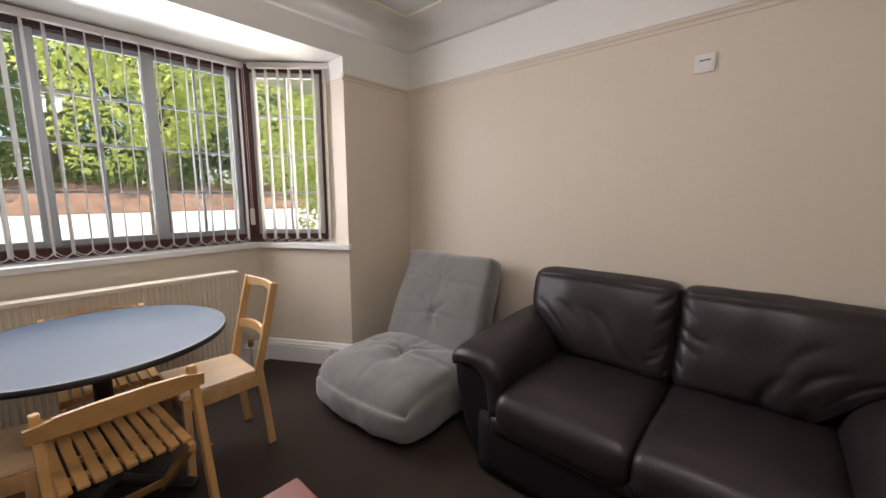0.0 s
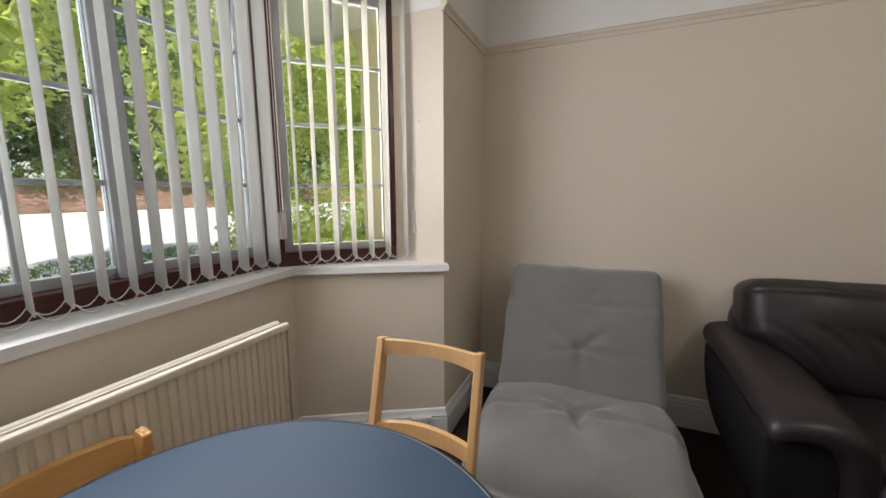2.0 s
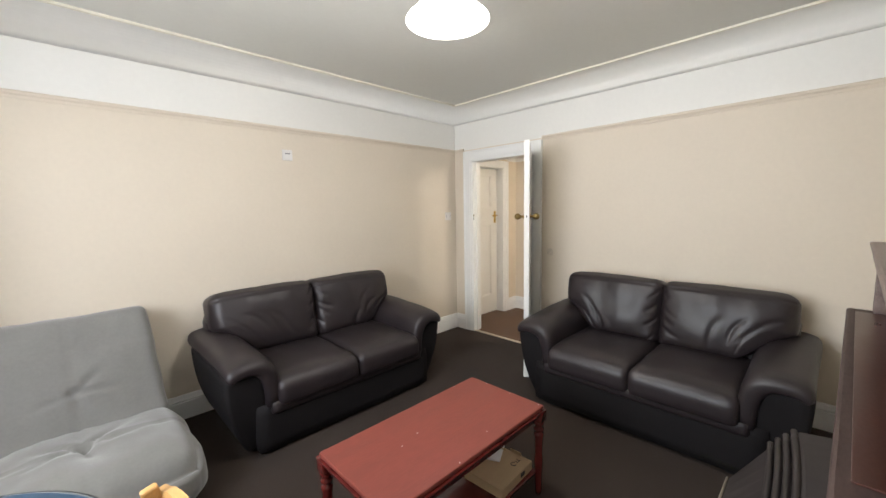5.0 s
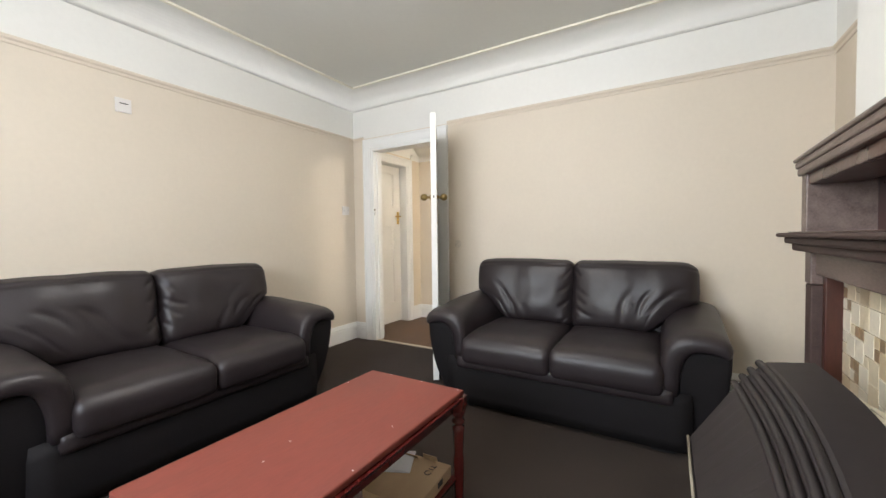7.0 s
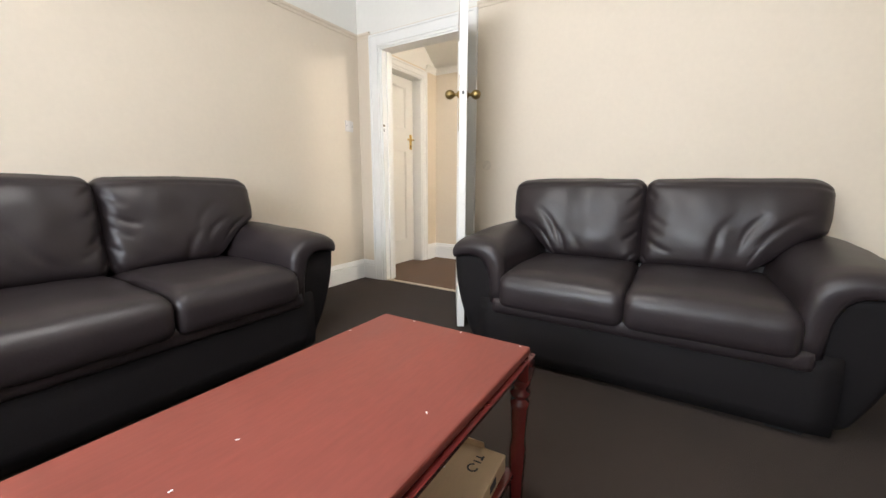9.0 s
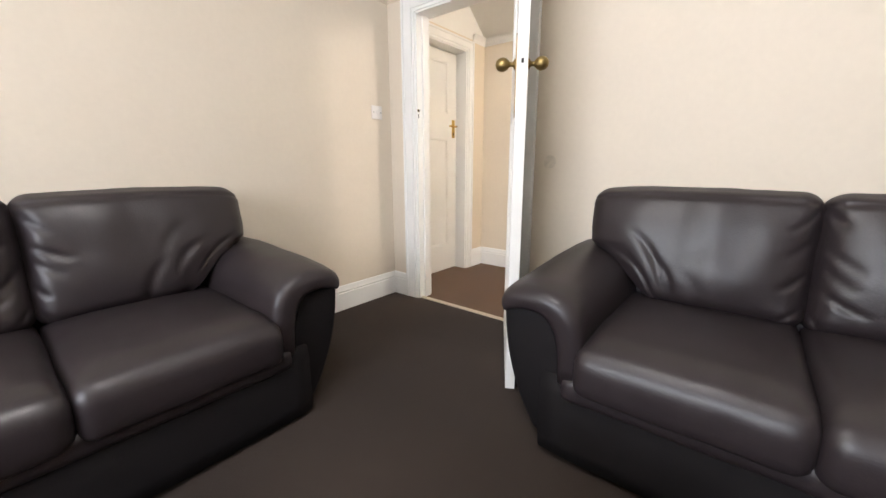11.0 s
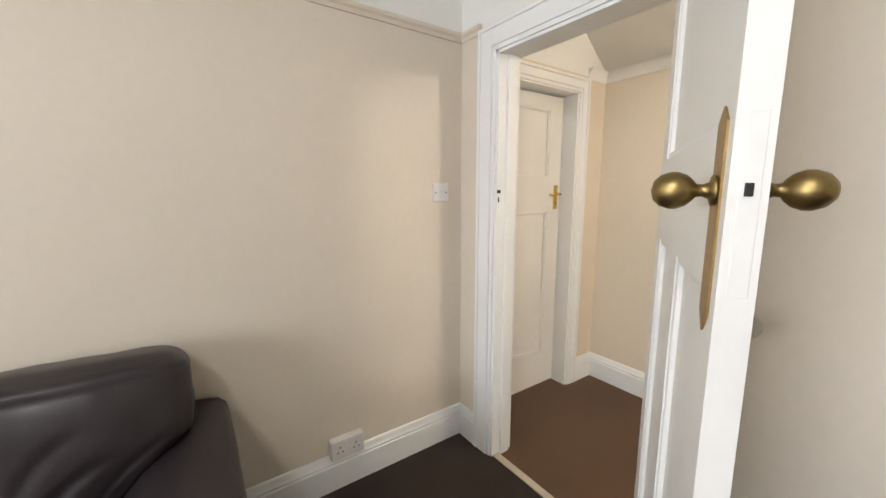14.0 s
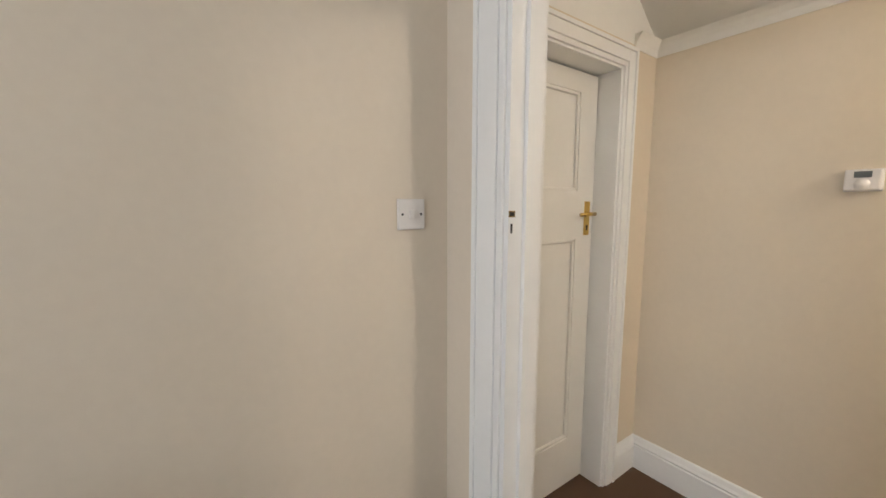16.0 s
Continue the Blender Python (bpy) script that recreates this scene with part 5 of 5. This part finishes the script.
mark = thing("wall_mark", XE, 1.270, 0.965, 0, "faint round grey scuff on the wall behind the open door", "wall mark")
part("scuff", moved(lathe([(0.0, 0.0), (0.034, 0.0), (0.030, 0.0012), (0.0, 0.0014)], 24), Matrix.Rotation(radians(-90), 4, "Y")), mat("greyed cream paint", (0.63, 0.56, 0.465), 0.7, vary=0.12, scale=30, bump=0.05), mark)

# ---- outdoors ----
GZ = -0.5


def leaves(name, clumps, per, size, material, label, category, seed, parent=None, kind=""):
    """Many small leaves in clumps (centre, radii)."""
    r = np.random.RandomState(seed)
    vs, fs = [], []
    for (c, rad) in clumps:
        d = r.normal(size=(per, 3))
        d /= np.linalg.norm(d, axis=1)[:, None]
        p = np.array(c) + d * np.array(rad) * (r.uniform(0.35, 1, (per, 1)) ** 0.5)
        a = r.normal(size=(per, 3))
        a /= np.linalg.norm(a, axis=1)[:, None]
        b = np.cross(a, r.normal(size=(per, 3)))
        b /= np.linalg.norm(b, axis=1)[:, None]
        s = size * r.uniform(0.6, 1.3, (per, 1))
        k = np.stack([p - a * s, p - b * s * 0.5, p + a * s, p + b * s * 0.5], 1)
        base = len(vs) * 4
        vs.append(k.reshape(-1, 3))
    v = np.concatenate(vs)
    f = np.arange(len(v)).reshape(-1, 4)
    me = bpy.data.meshes.new(name)
    me.from_pydata(v.tolist(), [], f.tolist())
    me.materials.append(material)
    ob = link(name, me, parent)
    return tagged(ob, label, category, kind=kind)


def tree(x, y, h, spread, material, seed, label):
    t = thing("tree", x, y, GZ, 0, label, "tree", "trees across the drive")
    r = random.Random(seed)
    bm = bmesh.new()
    lean = r.uniform(-0.3, 0.3)
    pts = [(0, 0, -0.1), (lean * 0.2, 0.05, h * 0.3), (lean, 0.1, h * 0.75)]
    for a, b, ra in ((0, 1, 0.16), (1, 2, 0.11)):
        tube(bm, [pts[a], pts[b]], ra * h / 7, 9)
    tips = []
    for k in range(9):
        a = k * 2.4
        z = h * (0.28 + 0.05 * k)
        tip = (math.cos(a) * spread * 0.6, math.sin(a) * spread * 0.6, z + h * 0.16)
        tube(bm, [(lean * 0.4, 0, z), tip], 0.035 * h / 7, 5)
        tips.append(tip)
    part("trunk", bm, BARK, t)
    clumps = [((tx, ty, tz), (spread * 0.42, spread * 0.42, h * 0.13)) for tx, ty, tz in tips]
    clumps += [((r.uniform(-0.5, 0.5) * spread, r.uniform(-0.5, 0.5) * spread, h * r.uniform(0.35, 1.0)), (spread * 0.4, spread * 0.4, h * 0.11)) for _ in range(14)]
    ob = leaves("crown", clumps, 460, 0.15 if x < -20 else 0.085, material, "", "", seed, t)
    return t


bm = bmesh.new()
box(bm, (-300, -300, GZ - 0.3), (XW - 0.9, 300, GZ))
structure("ground", bm, GRASS, "sunlit lawn outside the bay window", "lawn")
bm = bmesh.new()
box(bm, (-46, -90, GZ - 0.2), (-11.6, 90, GZ + 0.02), 0.01)
structure("road", bm, DRIVE, "bright sunlit pale concrete drive", "drive")
bm = bmesh.new()
bank = [(-46.0, GZ - 0.2), (-46.0, GZ + 0.25), (-47.5, GZ + 1.6), (-51, GZ + 3.0), (-75, GZ + 3.2), (-75, GZ - 0.2)]
ra = []
for j in range(61):
    y = -90 + 3 * j
    ra.append([bm.verts.new((x + 0.4 * noise.noise(Vector((x, y * 0.3, 0))), y, z + (0.2 * noise.noise(Vector((x * 0.5, y * 0.4, 3))) if z > GZ else 0))) for x, z in bank])
for a, b in zip(ra, ra[1:]):
    for k in range(6):
        bm.faces.new((a[k], a[(k + 1) % 6], b[(k + 1) % 6], b[k]))
structure("bank", bm, SOIL, "red-brown earth bank beyond the drive", "bank", True)
rr = random.Random(5)
leaves("low_hedge", [((-10.9 + rr.uniform(-0.2, 0.2), -6 + 0.45 * i, GZ + 0.22 + rr.uniform(-0.04, 0.06)), (0.45, 0.45, 0.24)) for i in range(60)], 330, 0.035, LEAF, "low clipped green hedge beside the lawn", "hedge", 3, kind="stuff")
trees = [(-50, -16, 19, 6.2, LEAFDARK), (-49, -7, 20, 6.2, LEAF), (-51, 3, 19, 6.2, LEAFDARK), (-49, 12, 20, 6.2, LEAF), (-50, 21, 19, 6.2, LEAFDARK), (-48, 30, 19, 6.2, LEAF), (-42, 38, 18, 6.2, LEAFLIGHT), (-12.5, 17.5, 7.5, 2.8, LEAFLIGHT), (-8.6, 12.0, 6.5, 2.4, LEAFLIGHT), (-6.4, 9.2, 5.5, 2.0, LEAF), (-50, 44, 20, 6.2, LEAFDARK), (-10.7, 8.2, 8.5, 2.6, LEAF), (-10.6, 2.6, 8.5, 2.3, LEAFLIGHT)]
for i, (x, y, h, s, m) in enumerate(trees):
    tree(x, y, h, s, m, 20 + i, "leafy %s tree across the drive" % ("yellow-green" if m is LEAFLIGHT else "dark green" if m is LEAFDARK else "green"))
leaves("woodland", [((-60 + rr.uniform(-2, 2), -90 + 3.1 * i, GZ + 2 + rr.uniform(1.2, 27)), (3.8, 3.8, 3.6)) for i in range(62) for _ in range(7)], 380, 0.42, LEAFDARK, "dense dark green woodland behind the drive", "woodland", 9, kind="stuff")
leaves("shrubs", [((-50 + rr.uniform(-2, 2), -60 + 2.1 * i, GZ + rr.uniform(2.6, 5.5)), (2.2, 1.9, 1.6)) for i in range(64)], 420, 0.18, LEAF, "green shrubs growing on the earth bank", "shrubs", 10, kind="stuff")
leaves("garden_shrubs", [((-5.0 - rr.uniform(0, 2.2) * min(1, 0.3 + i / 40), 3.1 + 0.085 * i + rr.uniform(-0.2, 0.5), GZ + rr.uniform(0.2, 4.6 + 0.03 * i)), (0.65, 0.6, 0.55)) for i in range(100)], 520, 0.05, LEAFLIGHT, "bright yellow-green garden shrubs near the side window", "shrubs", 12, kind="stuff")

# porch arch beside the bay
bm = bmesh.new()
arch = [(-2.14, GZ), (-2.56, GZ), (-2.56, 1.98), (-2.60, 2.08), (-2.70, 2.19), (-2.86, 2.31), (-3.08, 2.40), (-3.35, 2.44), (-3.35, 2.9), (-2.14, 2.9)]
A = [bm.verts.new((x, 2.20, z)) for x, z in arch]
B = [bm.verts.new((x, 2.34, z)) for x, z in arch]
bm.faces.new(A)
bm.faces.new(B[::-1])
for i in range(len(arch)):
    j = (i + 1) % len(arch)
    bm.faces.new((A[i], A[j], B[j], B[i]))
structure("porch_arch", bm, RENDERWALL, "cream rendered porch arch just outside the side window", "porch arch")
